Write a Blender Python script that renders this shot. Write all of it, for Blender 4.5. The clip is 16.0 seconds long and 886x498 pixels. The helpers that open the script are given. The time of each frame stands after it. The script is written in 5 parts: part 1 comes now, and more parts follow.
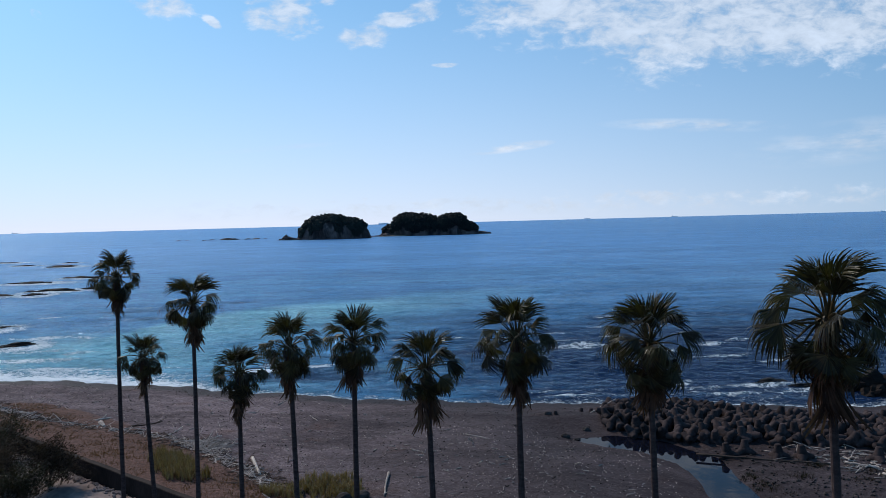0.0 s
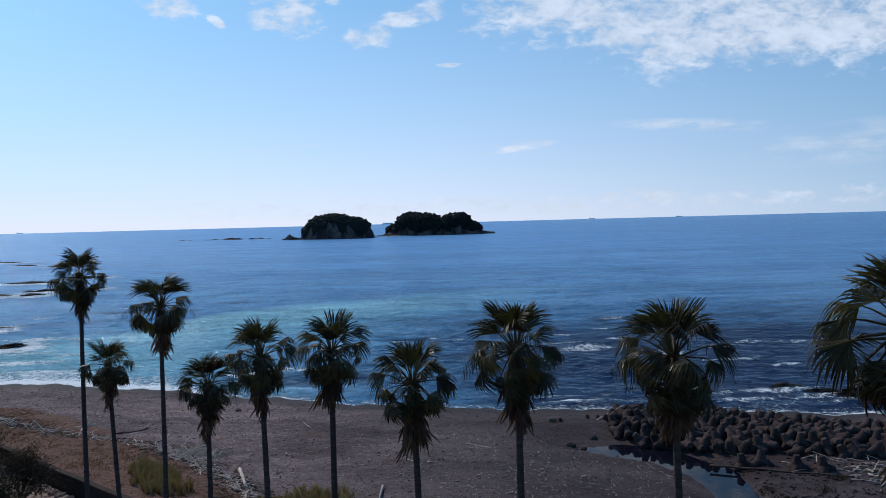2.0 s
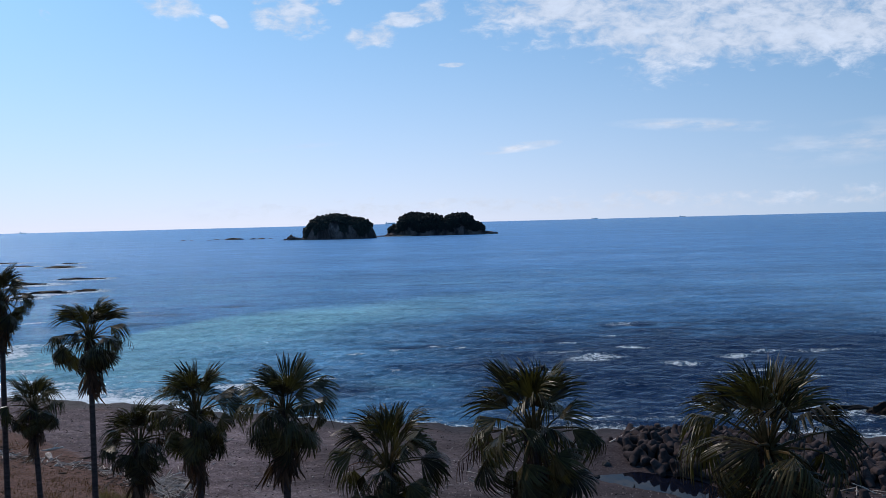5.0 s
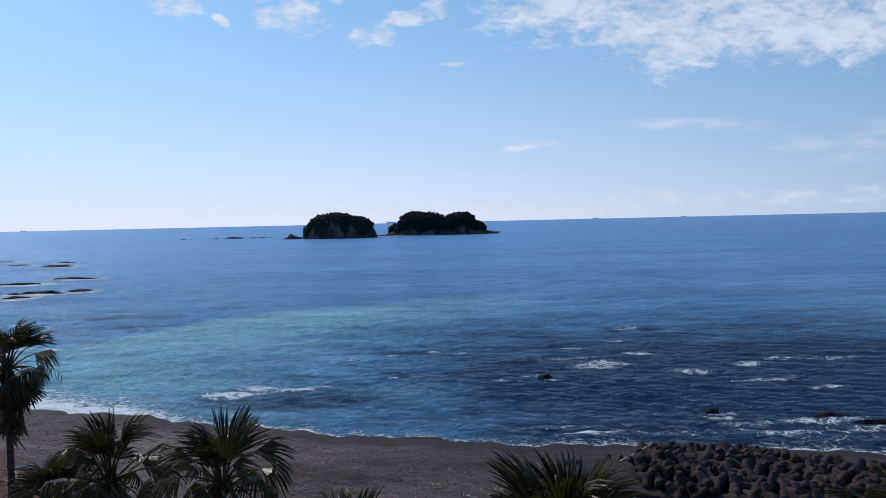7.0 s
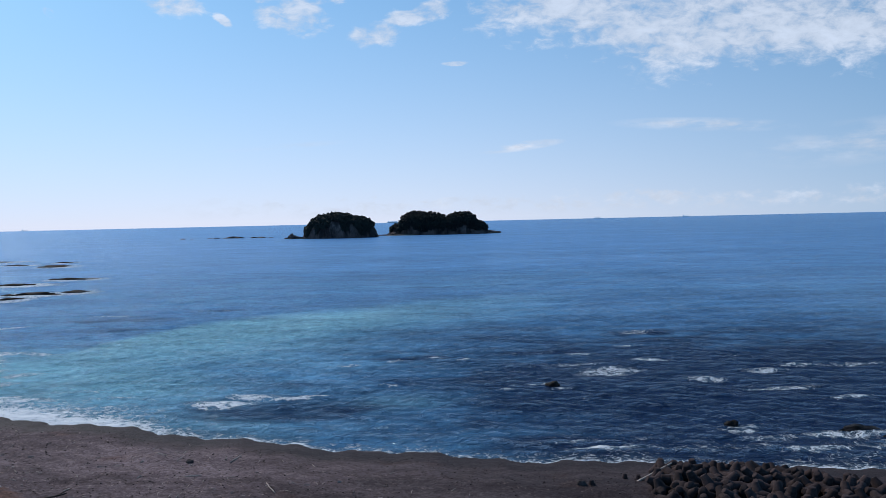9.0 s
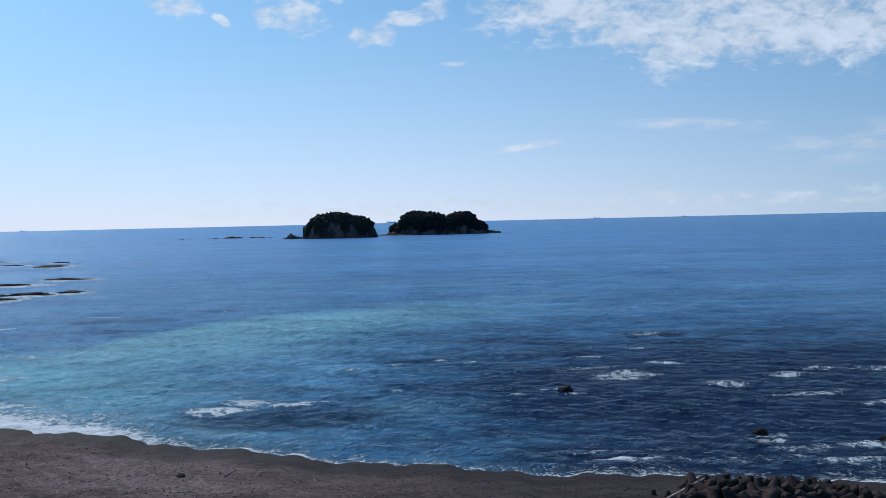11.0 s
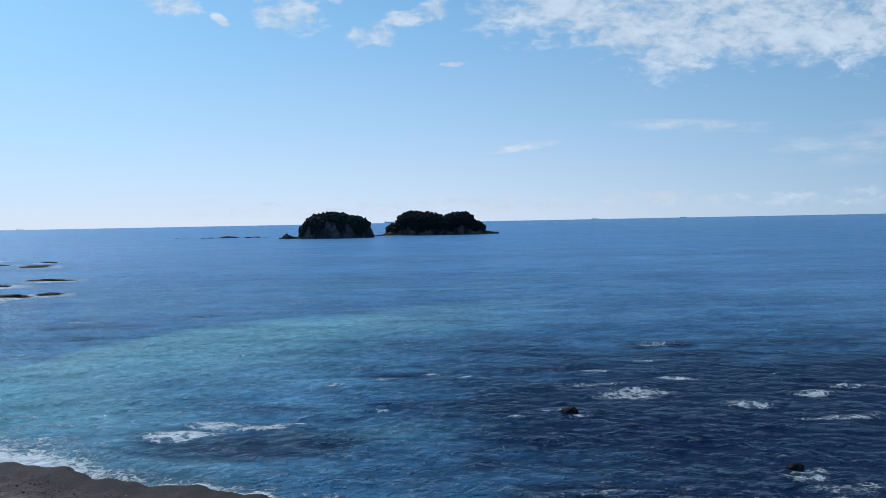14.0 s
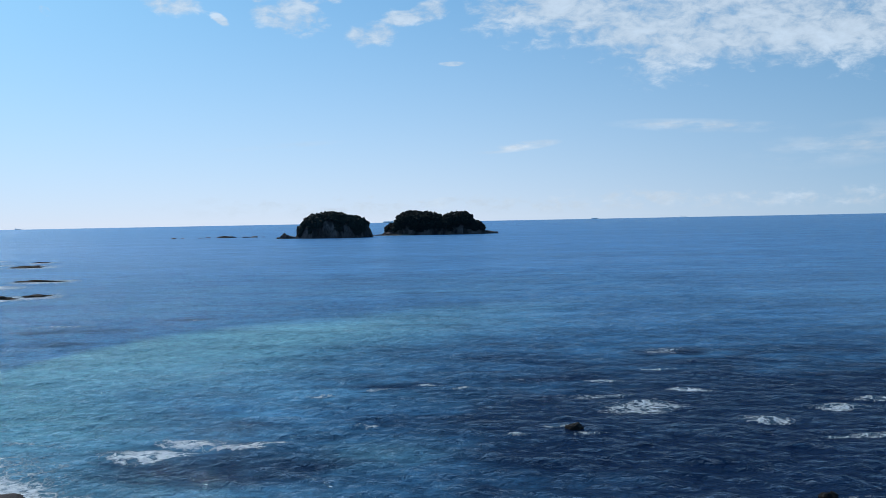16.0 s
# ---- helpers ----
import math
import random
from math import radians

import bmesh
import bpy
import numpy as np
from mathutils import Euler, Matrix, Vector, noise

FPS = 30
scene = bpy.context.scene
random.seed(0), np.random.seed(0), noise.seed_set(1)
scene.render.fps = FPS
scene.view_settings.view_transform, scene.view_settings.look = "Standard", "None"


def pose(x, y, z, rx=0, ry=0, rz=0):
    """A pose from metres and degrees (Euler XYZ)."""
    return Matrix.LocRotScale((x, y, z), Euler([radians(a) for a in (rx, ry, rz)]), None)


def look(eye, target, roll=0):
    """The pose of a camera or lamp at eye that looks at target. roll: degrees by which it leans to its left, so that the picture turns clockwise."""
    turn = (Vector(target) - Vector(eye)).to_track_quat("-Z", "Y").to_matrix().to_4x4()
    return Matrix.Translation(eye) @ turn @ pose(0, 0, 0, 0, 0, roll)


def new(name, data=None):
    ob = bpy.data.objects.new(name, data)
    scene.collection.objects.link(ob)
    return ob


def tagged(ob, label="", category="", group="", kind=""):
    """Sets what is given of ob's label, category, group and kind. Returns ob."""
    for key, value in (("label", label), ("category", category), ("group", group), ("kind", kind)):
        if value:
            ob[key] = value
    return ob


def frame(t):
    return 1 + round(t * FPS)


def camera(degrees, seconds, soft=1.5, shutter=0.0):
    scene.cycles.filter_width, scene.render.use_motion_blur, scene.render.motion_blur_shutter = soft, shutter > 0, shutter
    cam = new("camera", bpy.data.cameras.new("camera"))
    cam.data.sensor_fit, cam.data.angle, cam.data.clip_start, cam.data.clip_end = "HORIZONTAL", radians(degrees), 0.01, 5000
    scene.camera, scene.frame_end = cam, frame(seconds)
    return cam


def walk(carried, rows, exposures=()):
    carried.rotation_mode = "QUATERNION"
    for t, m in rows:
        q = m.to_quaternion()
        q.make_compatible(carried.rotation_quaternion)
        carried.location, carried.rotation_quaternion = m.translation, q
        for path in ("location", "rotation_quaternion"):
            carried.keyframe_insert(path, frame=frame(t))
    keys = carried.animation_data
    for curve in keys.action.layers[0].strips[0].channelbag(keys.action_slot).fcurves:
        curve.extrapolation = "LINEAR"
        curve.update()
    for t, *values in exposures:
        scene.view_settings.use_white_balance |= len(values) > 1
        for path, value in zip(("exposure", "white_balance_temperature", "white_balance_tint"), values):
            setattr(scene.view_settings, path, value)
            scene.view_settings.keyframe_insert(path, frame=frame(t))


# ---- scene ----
cam = camera(60.2, 16.0, soft=0.65)
PATH = [
    (0, (7.229, -2.041, 25.295), (7.169, -0.043, 25.216), -1.5),
    (0.5, (7.326, -1.146, 25.222), (7.262, 0.852, 25.143), -1.5),
    (1, (7.441, -0.134, 25.14), (7.375, 1.863, 25.061), -1.5),
    (1.5, (7.555, 0.939, 25.09), (7.487, 2.936, 25.011), -1.5),
    (2, (7.641, 2.132, 25.03), (7.57, 4.129, 24.951), -1.5),
    (2.5, (7.679, 3.343, 25.011), (7.606, 5.34, 24.931), -1.5),
    (3, (7.684, 4.488, 25.077), (7.611, 6.485, 24.997), -1.5),
    (3.5, (7.69, 5.692, 25.173), (7.616, 7.689, 25.093), -1.5),
    (4, (7.741, 6.907, 25.296), (7.665, 8.904, 25.217), -1.6),
    (6.5, (7.777, 13.678, 25.684), (7.696, 15.675, 25.604), -1.2),
    (7, (7.796, 15.178, 25.728), (7.715, 17.175, 25.647), -1.3),
    (7.5, (7.709, 16.701, 25.78), (7.626, 18.697, 25.699), -1.2),
    (8, (7.608, 18.133, 25.841), (7.525, 20.13, 25.76), -1.2),
    (8.5, (7.552, 19.5, 25.829), (7.469, 21.497, 25.747), -1.2),
    (9, (7.419, 20.873, 25.83), (7.335, 22.869, 25.748), -1.3),
    (11.5, (5.889, 28.157, 25.211), (5.808, 30.154, 25.13), -1.3),
    (12, (5.945, 29.845, 25.238), (5.865, 31.841, 25.158), -1.2),
    (12.5, (6.137, 31.718, 25.314), (6.057, 33.715, 25.234), -1.2),
    (13, (6.3, 33.721, 25.364), (6.222, 35.718, 25.283), -1.1),
    (13.5, (6.383, 35.793, 25.391), (6.306, 37.79, 25.31), -1.1),
    (14, (6.452, 37.878, 25.4), (6.376, 39.875, 25.319), -1.1),
    (14.5, (6.652, 39.905, 25.404), (6.576, 41.902, 25.322), -1.1),
    (15, (6.852, 41.845, 25.377), (6.775, 43.842, 25.297), -1.1),
    (15.5, (6.98, 43.829, 25.363), (6.905, 45.826, 25.282), -1.1),
    (16, (6.885, 45.911, 25.384), (6.81, 47.908, 25.302), -1.1),
]
walk(cam, [(t, look(eye, target, roll)) for t, eye, target, roll in PATH], exposures=[(0.0, 0.08, 6500, 11), (4.0, 0.07, 6560, 14), (7.0, 0.03, 6560, 15), (12.0, -0.03, 6400, 9), (16.0, -0.05, 6340, 6.5)])


# ---------------------------------------------------------------- light
SUN_AZIMUTH = -44.0      # degrees from straight out to sea, negative to the left
SUN_ELEVATION = 40.0

world = bpy.data.worlds.new("sky")
scene.world = world
world.use_nodes = True
scene.view_settings.exposure = 0.0


class Nodes:
    """Short writing for node trees."""

    def __init__(self, tree):
        self.tree = tree
        tree.nodes.clear()

    def node(self, kind, **settings):
        n = self.tree.nodes.new(kind)
        for key, value in settings.items():
            setattr(n, key, value)
        return n

    def put(self, value, socket):
        if isinstance(value, bpy.types.NodeSocket):
            self.tree.links.new(value, socket)
        elif value is not None:
            if isinstance(value, (tuple, list)) and len(value) == 3 and socket.type == "RGBA":
                value = (*value, 1)
            socket.default_value = value

    def math(self, op, a, b=None, c=None, clamp=False):
        n = self.node("ShaderNodeMath", operation=op, use_clamp=clamp)
        for i, v in enumerate((a, b, c)):
            self.put(v, n.inputs[i])
        return n.outputs[0]

    def mix(self, f, a, b, blend="MIX"):
        n = self.node("ShaderNodeMix", data_type="RGBA", blend_type=blend)
        self.put(f, n.inputs[0]), self.put(a, n.inputs[6]), self.put(b, n.inputs[7])
        return n.outputs[2]

    def ramp(self, v, lo, hi, a=0.0, b=1.0):
        n = self.node("ShaderNodeMapRange", interpolation_type="SMOOTHSTEP")
        for i, x in enumerate((v, lo, hi, a, b)):
            self.put(x, n.inputs[i])
        return n.outputs[0]

    def noise(self, vector, scale, detail=4.0, rough=0.55, distortion=0.0, colour=False):
        n = self.node("ShaderNodeTexNoise")
        self.put(vector, n.inputs["Vector"])
        n.inputs["Scale"].default_value, n.inputs["Detail"].default_value = scale, detail
        n.inputs["Roughness"].default_value, n.inputs["Distortion"].default_value = rough, distortion
        return n.outputs[1 if colour else 0]

    def voronoi(self, vector, scale, feature="F1", out=0, randomness=1.0):
        n = self.node("ShaderNodeTexVoronoi", feature=feature)
        self.put(vector, n.inputs["Vector"])
        n.inputs["Scale"].default_value, n.inputs["Randomness"].default_value = scale, randomness
        return n.outputs[out]

    def mapping(self, vector, scale=(1, 1, 1), rotation=(0, 0, 0), location=(0, 0, 0)):
        n = self.node("ShaderNodeMapping")
        self.put(vector, n.inputs[0])
        n.inputs["Scale"].default_value, n.inputs["Rotation"].default_value, n.inputs["Location"].default_value = scale, rotation, location
        return n.outputs[0]

    def attribute(self, name):
        return self.node("ShaderNodeAttribute", attribute_name=name).outputs["Fac"]

    def bump(self, height, strength, distance, normal=None):
        n = self.node("ShaderNodeBump")
        n.inputs["Strength"].default_value, n.inputs["Distance"].default_value = strength, distance
        self.put(height, n.inputs["Height"])
        self.put(normal, n.inputs["Normal"])
        return n.outputs[0]


def build_sky():
    g = Nodes(world.node_tree)
    d = g.node("ShaderNodeTexCoord").outputs["Generated"]
    s = g.node("ShaderNodeSeparateXYZ")
    g.put(d, s.inputs[0])
    x, y, z = s.outputs
    up = g.math("MAXIMUM", z, 0.0)
    clear = g.math("ADD", 0.17, g.math("MULTIPLY", up, 0.83))
    lifted = g.node("ShaderNodeCombineXYZ")
    for i, v in enumerate((x, y, clear)):
        g.put(v, lifted.inputs[i])
    sky = g.node("ShaderNodeTexSky", sky_type="NISHITA", sun_disc=False, sun_elevation=radians(SUN_ELEVATION), sun_rotation=radians(SUN_AZIMUTH),
                 altitude=0.0, air_density=1.0, dust_density=0.3, ozone_density=3.0)
    g.put(lifted.outputs[0], sky.inputs[0])
    # clouds, laid out by bearing and height
    ahead = g.math("MAXIMUM", y, 0.15)
    u, v = g.math("DIVIDE", x, ahead), g.math("DIVIDE", z, ahead)
    flat = g.node("ShaderNodeCombineXYZ")
    g.put(u, flat.inputs[0]), g.put(g.math("MULTIPLY", v, 1.9), flat.inputs[1])
    lumps = g.noise(g.mapping(flat.outputs[0], (1, 1, 1), (0, 0, 0.25)), 9.0, 7, 0.58, 0.25)
    fine = g.noise(g.mapping(flat.outputs[0], (1, 1, 1), (0, 0, 0.25), (3, 1, 0)), 30.0, 6, 0.62, 0.3)

    def blob(cu, cv, ru, rv, lean=0.0):
        du = g.math("SUBTRACT", u, cu)
        a = g.math("DIVIDE", du, ru)
        b = g.math("DIVIDE", g.math("SUBTRACT", g.math("SUBTRACT", v, cv), g.math("MULTIPLY", du, lean)), rv)
        r2 = g.math("ADD", g.math("MULTIPLY", a, a), g.math("MULTIPLY", b, b))
        return g.math("SUBTRACT", 1.0, g.math("SQRT", r2))

    # broken bank high on the right, its lower edge falling and then rising again
    slope_a = g.math("SUBTRACT", 0.262, g.math("MULTIPLY", u, 0.42))
    slope_b = g.math("SUBTRACT", 0.236, g.math("MULTIPLY", u, 0.215))
    slope_c = g.math("ADD", 0.150, g.math("MULTIPLY", u, 0.055))
    low_edge = g.math("MAXIMUM", g.math("MINIMUM", slope_a, slope_b), slope_c)
    bank = g.math("MULTIPLY", g.math("SUBTRACT", v, low_edge), 14.0)
    bank = g.math("MINIMUM", bank, g.math("MULTIPLY", g.math("ADD", u, 0.022), 9.0))
    bank = g.math("MINIMUM", g.math("MINIMUM", bank, 0.62), g.math("MULTIPLY", g.math("SUBTRACT", 0.44, v), 5.0))
    bank = g.math("SUBTRACT", bank, g.ramp(y, 0.1, 0.4, 2.0, 0.0))
    puffs = [(-0.238, 0.274, 0.062, 0.036, -0.22), (-0.205, 0.292, 0.060, 0.016, 0.0), (-0.126, 0.240, 0.040, 0.018, 0.05), (-0.086, 0.260, 0.030, 0.013, 0.1), (-0.052, 0.268, 0.036, 0.016, 0.15),
             (-0.392, 0.289, 0.050, 0.018, -0.12), (-0.323, 0.264, 0.013, 0.008, -0.5), (-0.556, 0.282, 0.012, 0.009, -0.4), (-0.021, 0.199, 0.020, 0.004, 0.0)]
    body = bank
    for p in puffs:
        body = g.math("MAXIMUM", body, g.math("MINIMUM", g.math("MULTIPLY", blob(*p), 1.35), 0.5))
    body = g.math("MAXIMUM", body, -1.0)
    grain = g.math("ADD", g.math("MULTIPLY", g.math("SUBTRACT", lumps, 0.5), 1.5), g.math("MULTIPLY", g.math("SUBTRACT", fine, 0.5), 1.9))
    thick = g.ramp(g.math("ADD", body, grain), 0.05, 0.78)
    # thin veils lower down
    veil = None
    for p, k in (((0.060, 0.090, 0.062, 0.007, 0.10), 2.0), ((0.30, 0.112, 0.13, 0.010, -0.04), 1.3), ((0.50, 0.086, 0.16, 0.032, 0.1), 0.8), ((-0.25, 0.098, 0.10, 0.005, 0.05), 0.3)):
        a = g.math("MULTIPLY", g.math("MAXIMUM", blob(*p), 0.0), k)
        veil = a if veil is None else g.math("ADD", veil, a)
    soft = g.ramp(g.noise(g.mapping(d, (9, 9, 34)), 1.5, 7, 0.6), 0.36, 0.66)
    veil = g.math("MULTIPLY", veil, soft)
    # a low row of small far cumulus
    row = g.noise(g.mapping(flat.outputs[0], (1, 1, 1), (0, 0, 0), (7, 2, 0)), 34.0, 6, 0.6, 0.2)
    tops = g.noise(g.mapping(flat.outputs[0], (1, 0, 1)), 7.0, 4, 0.6)
    crown = g.math("ADD", 0.028, g.math("MULTIPLY", g.math("SUBTRACT", tops, 0.5), 0.055))
    level = g.math("MULTIPLY", g.math("SUBTRACT", crown, v), 30.0)
    far_row = g.ramp(g.math("ADD", g.math("MINIMUM", level, 0.18), g.math("MULTIPLY", g.math("SUBTRACT", row, 0.5), 1.5)), 0.0, 0.5, 0.0, 0.75)
    far_row = g.math("MULTIPLY", far_row, g.math("MULTIPLY", g.ramp(v, 0.0, 0.012), g.ramp(u, -0.5, -0.1)))
    veil = g.math("ADD", veil, far_row)
    cover = g.math("MINIMUM", g.math("ADD", g.math("MULTIPLY", thick, 0.80), veil), 0.92)
    shade = g.ramp(grain, -0.3, 0.7, 0.80, 1.02)
    white = g.mix(1.0, (7.6, 8.7, 10.2), shade, "MULTIPLY")
    # pale sea haze low down, brightest under the sun
    toward = g.math("ADD", g.math("MULTIPLY", x, math.sin(radians(SUN_AZIMUTH))), g.math("MULTIPLY", y, math.cos(radians(SUN_AZIMUTH))))
    glow = g.ramp(toward, -0.6, 1.0, 0.42, 1.14)
    pale = g.mix(1.0, (7.0, 7.5, 8.75), glow, "MULTIPLY")
    haze = g.math("MULTIPLY", g.math("POWER", 2.718, g.math("MULTIPLY", up, -6.0)), g.ramp(toward, -0.4, 1.0, 0.35, 0.95))
    blue = g.mix(1.0, sky.outputs[0], (0.65, 1.29, 1.42), "MULTIPLY")
    hue = g.mix(haze, blue, pale)
    back = g.node("ShaderNodeBackground")
    g.put(g.mix(cover, hue, white), back.inputs[0])
    back.inputs[1].default_value = SKY_STRENGTH
    g.put(back.outputs[0], g.node("ShaderNodeOutputWorld").inputs[0])


SKY_STRENGTH = 0.094
build_sky()

sun_data = bpy.data.lights.new("sun", "SUN")
sun_data.energy, sun_data.angle, sun_data.color = 2.6, radians(0.55), (1.0, 0.93, 0.82)
sun = new("sun", sun_data)
sun_way = Vector((math.sin(radians(SUN_AZIMUTH)) * math.cos(radians(SUN_ELEVATION)), math.cos(radians(SUN_AZIMUTH)) * math.cos(radians(SUN_ELEVATION)), math.sin(radians(SUN_ELEVATION))))
sun.matrix_world = look(sun_way * 200, (0, 0, 0))


# ---------------------------------------------------------------- materials
def material(name):
    m = bpy.data.materials.new(name)
    m.use_nodes = True
    g = Nodes(m.node_tree)
    p = g.node("ShaderNodeBsdfPrincipled")
    g.put(p.outputs[0], g.node("ShaderNodeOutputMaterial").inputs[0])
    return m, g, p


def place(g):
    return g.node("ShaderNodeNewGeometry").outputs["Position"]


def local(g):
    return g.node("ShaderNodeTexCoord").outputs["Object"]


def sea_material():
    """Water: colour by depth and bottom with wave shade and far sky light painted in, the sky mirrored in its ripples,
    foam on top.
    """
    m, g, p = material("sea_water")
    at = place(g)
    shoal, reef, foam, shore, far = (g.attribute(n) for n in ("shoal", "reef", "foam", "shore", "far"))
    patch = g.noise(g.mapping(at, (0.6, 1, 1)), 0.03, 5, 0.6)
    streak = g.noise(g.mapping(at, (0.0022, 0.016, 0), (0, 0, 0.05)), 1.0, 5, 0.62)
    blot = g.noise(g.mapping(at, (0.45, 1, 1)), 0.11, 6, 0.62, 0.5)
    deep = g.mix(g.ramp(patch, 0.35, 0.7), DEEP_A, DEEP_B)
    # far water paled, sky light put into its colour
    deep = g.mix(g.math("MULTIPLY", far, 0.8), deep, FAR_SKYLIT)
    teal = g.mix(g.ramp(patch, 0.3, 0.7), TEAL_A, TEAL_B)
    col = g.mix(g.ramp(g.math("ADD", shoal, g.math("MULTIPLY", g.math("SUBTRACT", patch, 0.5), 0.35)), 0.05, 0.95), deep, teal)
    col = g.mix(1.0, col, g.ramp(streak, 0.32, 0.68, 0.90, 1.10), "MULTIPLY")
    # light and shade of the small waves, painted into the clear water's colour
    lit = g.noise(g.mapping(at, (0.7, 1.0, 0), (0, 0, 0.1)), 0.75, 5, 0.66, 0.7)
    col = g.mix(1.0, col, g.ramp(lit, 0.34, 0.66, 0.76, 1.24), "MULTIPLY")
    # broader waves further out, lit and shaded in the colour as well
    crest_shade = g.noise(g.mapping(at, (0.30, 1.0, 0), (0, 0, 0.04)), 0.13, 6, 0.68, 0.4)
    col = g.mix(1.0, col, g.ramp(crest_shade, 0.34, 0.66, 0.80, 1.20), "MULTIPLY")
    dark = g.ramp(g.math("ADD", reef, g.math("MULTIPLY", g.math("SUBTRACT", blot, 0.5), 1.2)), 0.06, 0.76)
    col = g.mix(g.math("MULTIPLY", dark, 0.93), col, WEED)
    col = g.mix(g.math("MULTIPLY", shore, 0.55), col, (0.050, 0.052, 0.055))
    # foam: lace that thickens where the water breaks
    warp = g.noise(at, 0.5, 5, 0.62, colour=True)
    moved = g.node("ShaderNodeVectorMath", operation="MULTIPLY_ADD")
    g.put(warp, moved.inputs[0])
    moved.inputs[1].default_value = (3.6, 3.6, 0)
    g.put(at, moved.inputs[2])
    net = None
    for scale, k in ((0.75, 0.55), (1.9, 0.45)):
        cells = g.voronoi(g.mapping(moved.outputs[0], (0.8, 1.1, 0)), scale, "DISTANCE_TO_EDGE")
        lace = g.math("MULTIPLY", g.ramp(cells, 0.01, 0.20, 1.0, 0.0), k)
        net = lace if net is None else g.math("ADD", net, lace)
    froth = g.noise(g.mapping(moved.outputs[0], (0.6, 1.1, 0)), 0.8, 8, 0.72)
    f = g.math("ADD", foam, g.math("ADD", g.math("MULTIPLY", g.math("SUBTRACT", net, 0.40), 0.62), g.math("MULTIPLY", g.math("SUBTRACT", froth, 0.5), 1.6)))
    f = g.math("MULTIPLY", g.ramp(f, 0.42, 0.88), g.ramp(foam, 0.02, 0.22))
    stirred = g.math("MULTIPLY", g.ramp(foam, 0.1, 0.8), 0.24)
    col = g.mix(stirred, col, (0.13, 0.26, 0.33))
    col = g.mix(g.math("MULTIPLY", f, 0.94), col, (0.78, 0.82, 0.86))
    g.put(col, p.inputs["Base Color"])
    p.inputs["Roughness"].default_value, p.inputs["Specular IOR Level"].default_value = 0.8, 0.0
    # ripples, chop and slicks
    calm = g.noise(g.mapping(at, (0.12, 0.6, 1), (0, 0, 0.06)), 0.03, 4, 0.55)
    ripples = g.noise(g.mapping(at, (0.75, 1.2, 1), (0, 0, 0.1)), 2.2, 4, 0.58, 0.3)
    chop = g.noise(g.mapping(at, (0.85, 1.0, 1), (0, 0, 0.12)), 0.8, 4, 0.6, 0.6)
    swell = g.noise(g.mapping(at, (0.6, 1.0, 1), (0, 0, -0.06)), 0.055, 7, 0.56, 0.3)
    height = g.math("ADD", g.math("MULTIPLY", ripples, g.ramp(calm, 0.3, 0.7, 0.08, 0.16)), g.math("MULTIPLY", chop, g.ramp(calm, 0.3, 0.7, 0.60, 0.92)))
    height = g.math("ADD", height, g.math("MULTIPLY", swell, 2.6))
    height = g.math("ADD", height, g.math("MULTIPLY", f, 0.14))
    relief = g.bump(height, 1.0, 1.0)
    g.put(relief, p.inputs["Normal"])
    sheen = g.node("ShaderNodeBsdfGlossy")
    sheen.inputs["Color"].default_value = (0.69, 0.85, 1.0, 1)
    g.put(g.math("ADD", 0.07, g.math("MULTIPLY", far, 0.17)), sheen.inputs["Roughness"])
    g.put(relief, sheen.inputs["Normal"])
    fresnel = g.node("ShaderNodeFresnel")
    fresnel.inputs["IOR"].default_value = 1.333
    g.put(relief, fresnel.inputs["Normal"])
    amount = g.math("MULTIPLY", g.math("MULTIPLY", fresnel.outputs[0], g.math("SUBTRACT", SHEEN, g.math("MULTIPLY", far, 0.14))), g.math("MULTIPLY", g.math("SUBTRACT", 1.0, f), g.math("SUBTRACT", 1.0, g.math("MULTIPLY", dark, 0.20))))
    both = g.node("ShaderNodeMixShader")
    g.put(amount, both.inputs[0]), g.put(p.outputs[0], both.inputs[1]), g.put(sheen.outputs[0], both.inputs[2])
    out = [n for n in g.tree.nodes if n.bl_idname == "ShaderNodeOutputMaterial"][0]
    g.put(both.outputs[0], out.inputs[0])
    return m


# the water's colours: deep, far out with the sky's light painted in, over the pale shoal, over weed and rock
DEEP_A, DEEP_B, FAR_SKYLIT = (0.040, 0.134, 0.265), (0.058, 0.186, 0.345), (0.110, 0.278, 0.545)
TEAL_A, TEAL_B, WEED = (0.140, 0.325, 0.390), (0.185, 0.395, 0.455), (0.003, 0.008, 0.036)
SHEEN = 0.64


def creek_material():
    m, g, p = material("creek_water")
    at = place(g)
    n = g.noise(at, 0.5, 4, 0.5)
    g.put(g.mix(n, (0.003, 0.004, 0.009), (0.006, 0.007, 0.014)), p.inputs["Base Color"])
    p.inputs["Roughness"].default_value, p.inputs["IOR"].default_value, p.inputs["Specular IOR Level"].default_value = 0.03, 1.333, 0.2
    g.put(g.bump(g.noise(g.mapping(at, (1, 0.6, 1)), 1.2, 2, 0.5), 0.04, 0.15), p.inputs["Normal"])
    return m


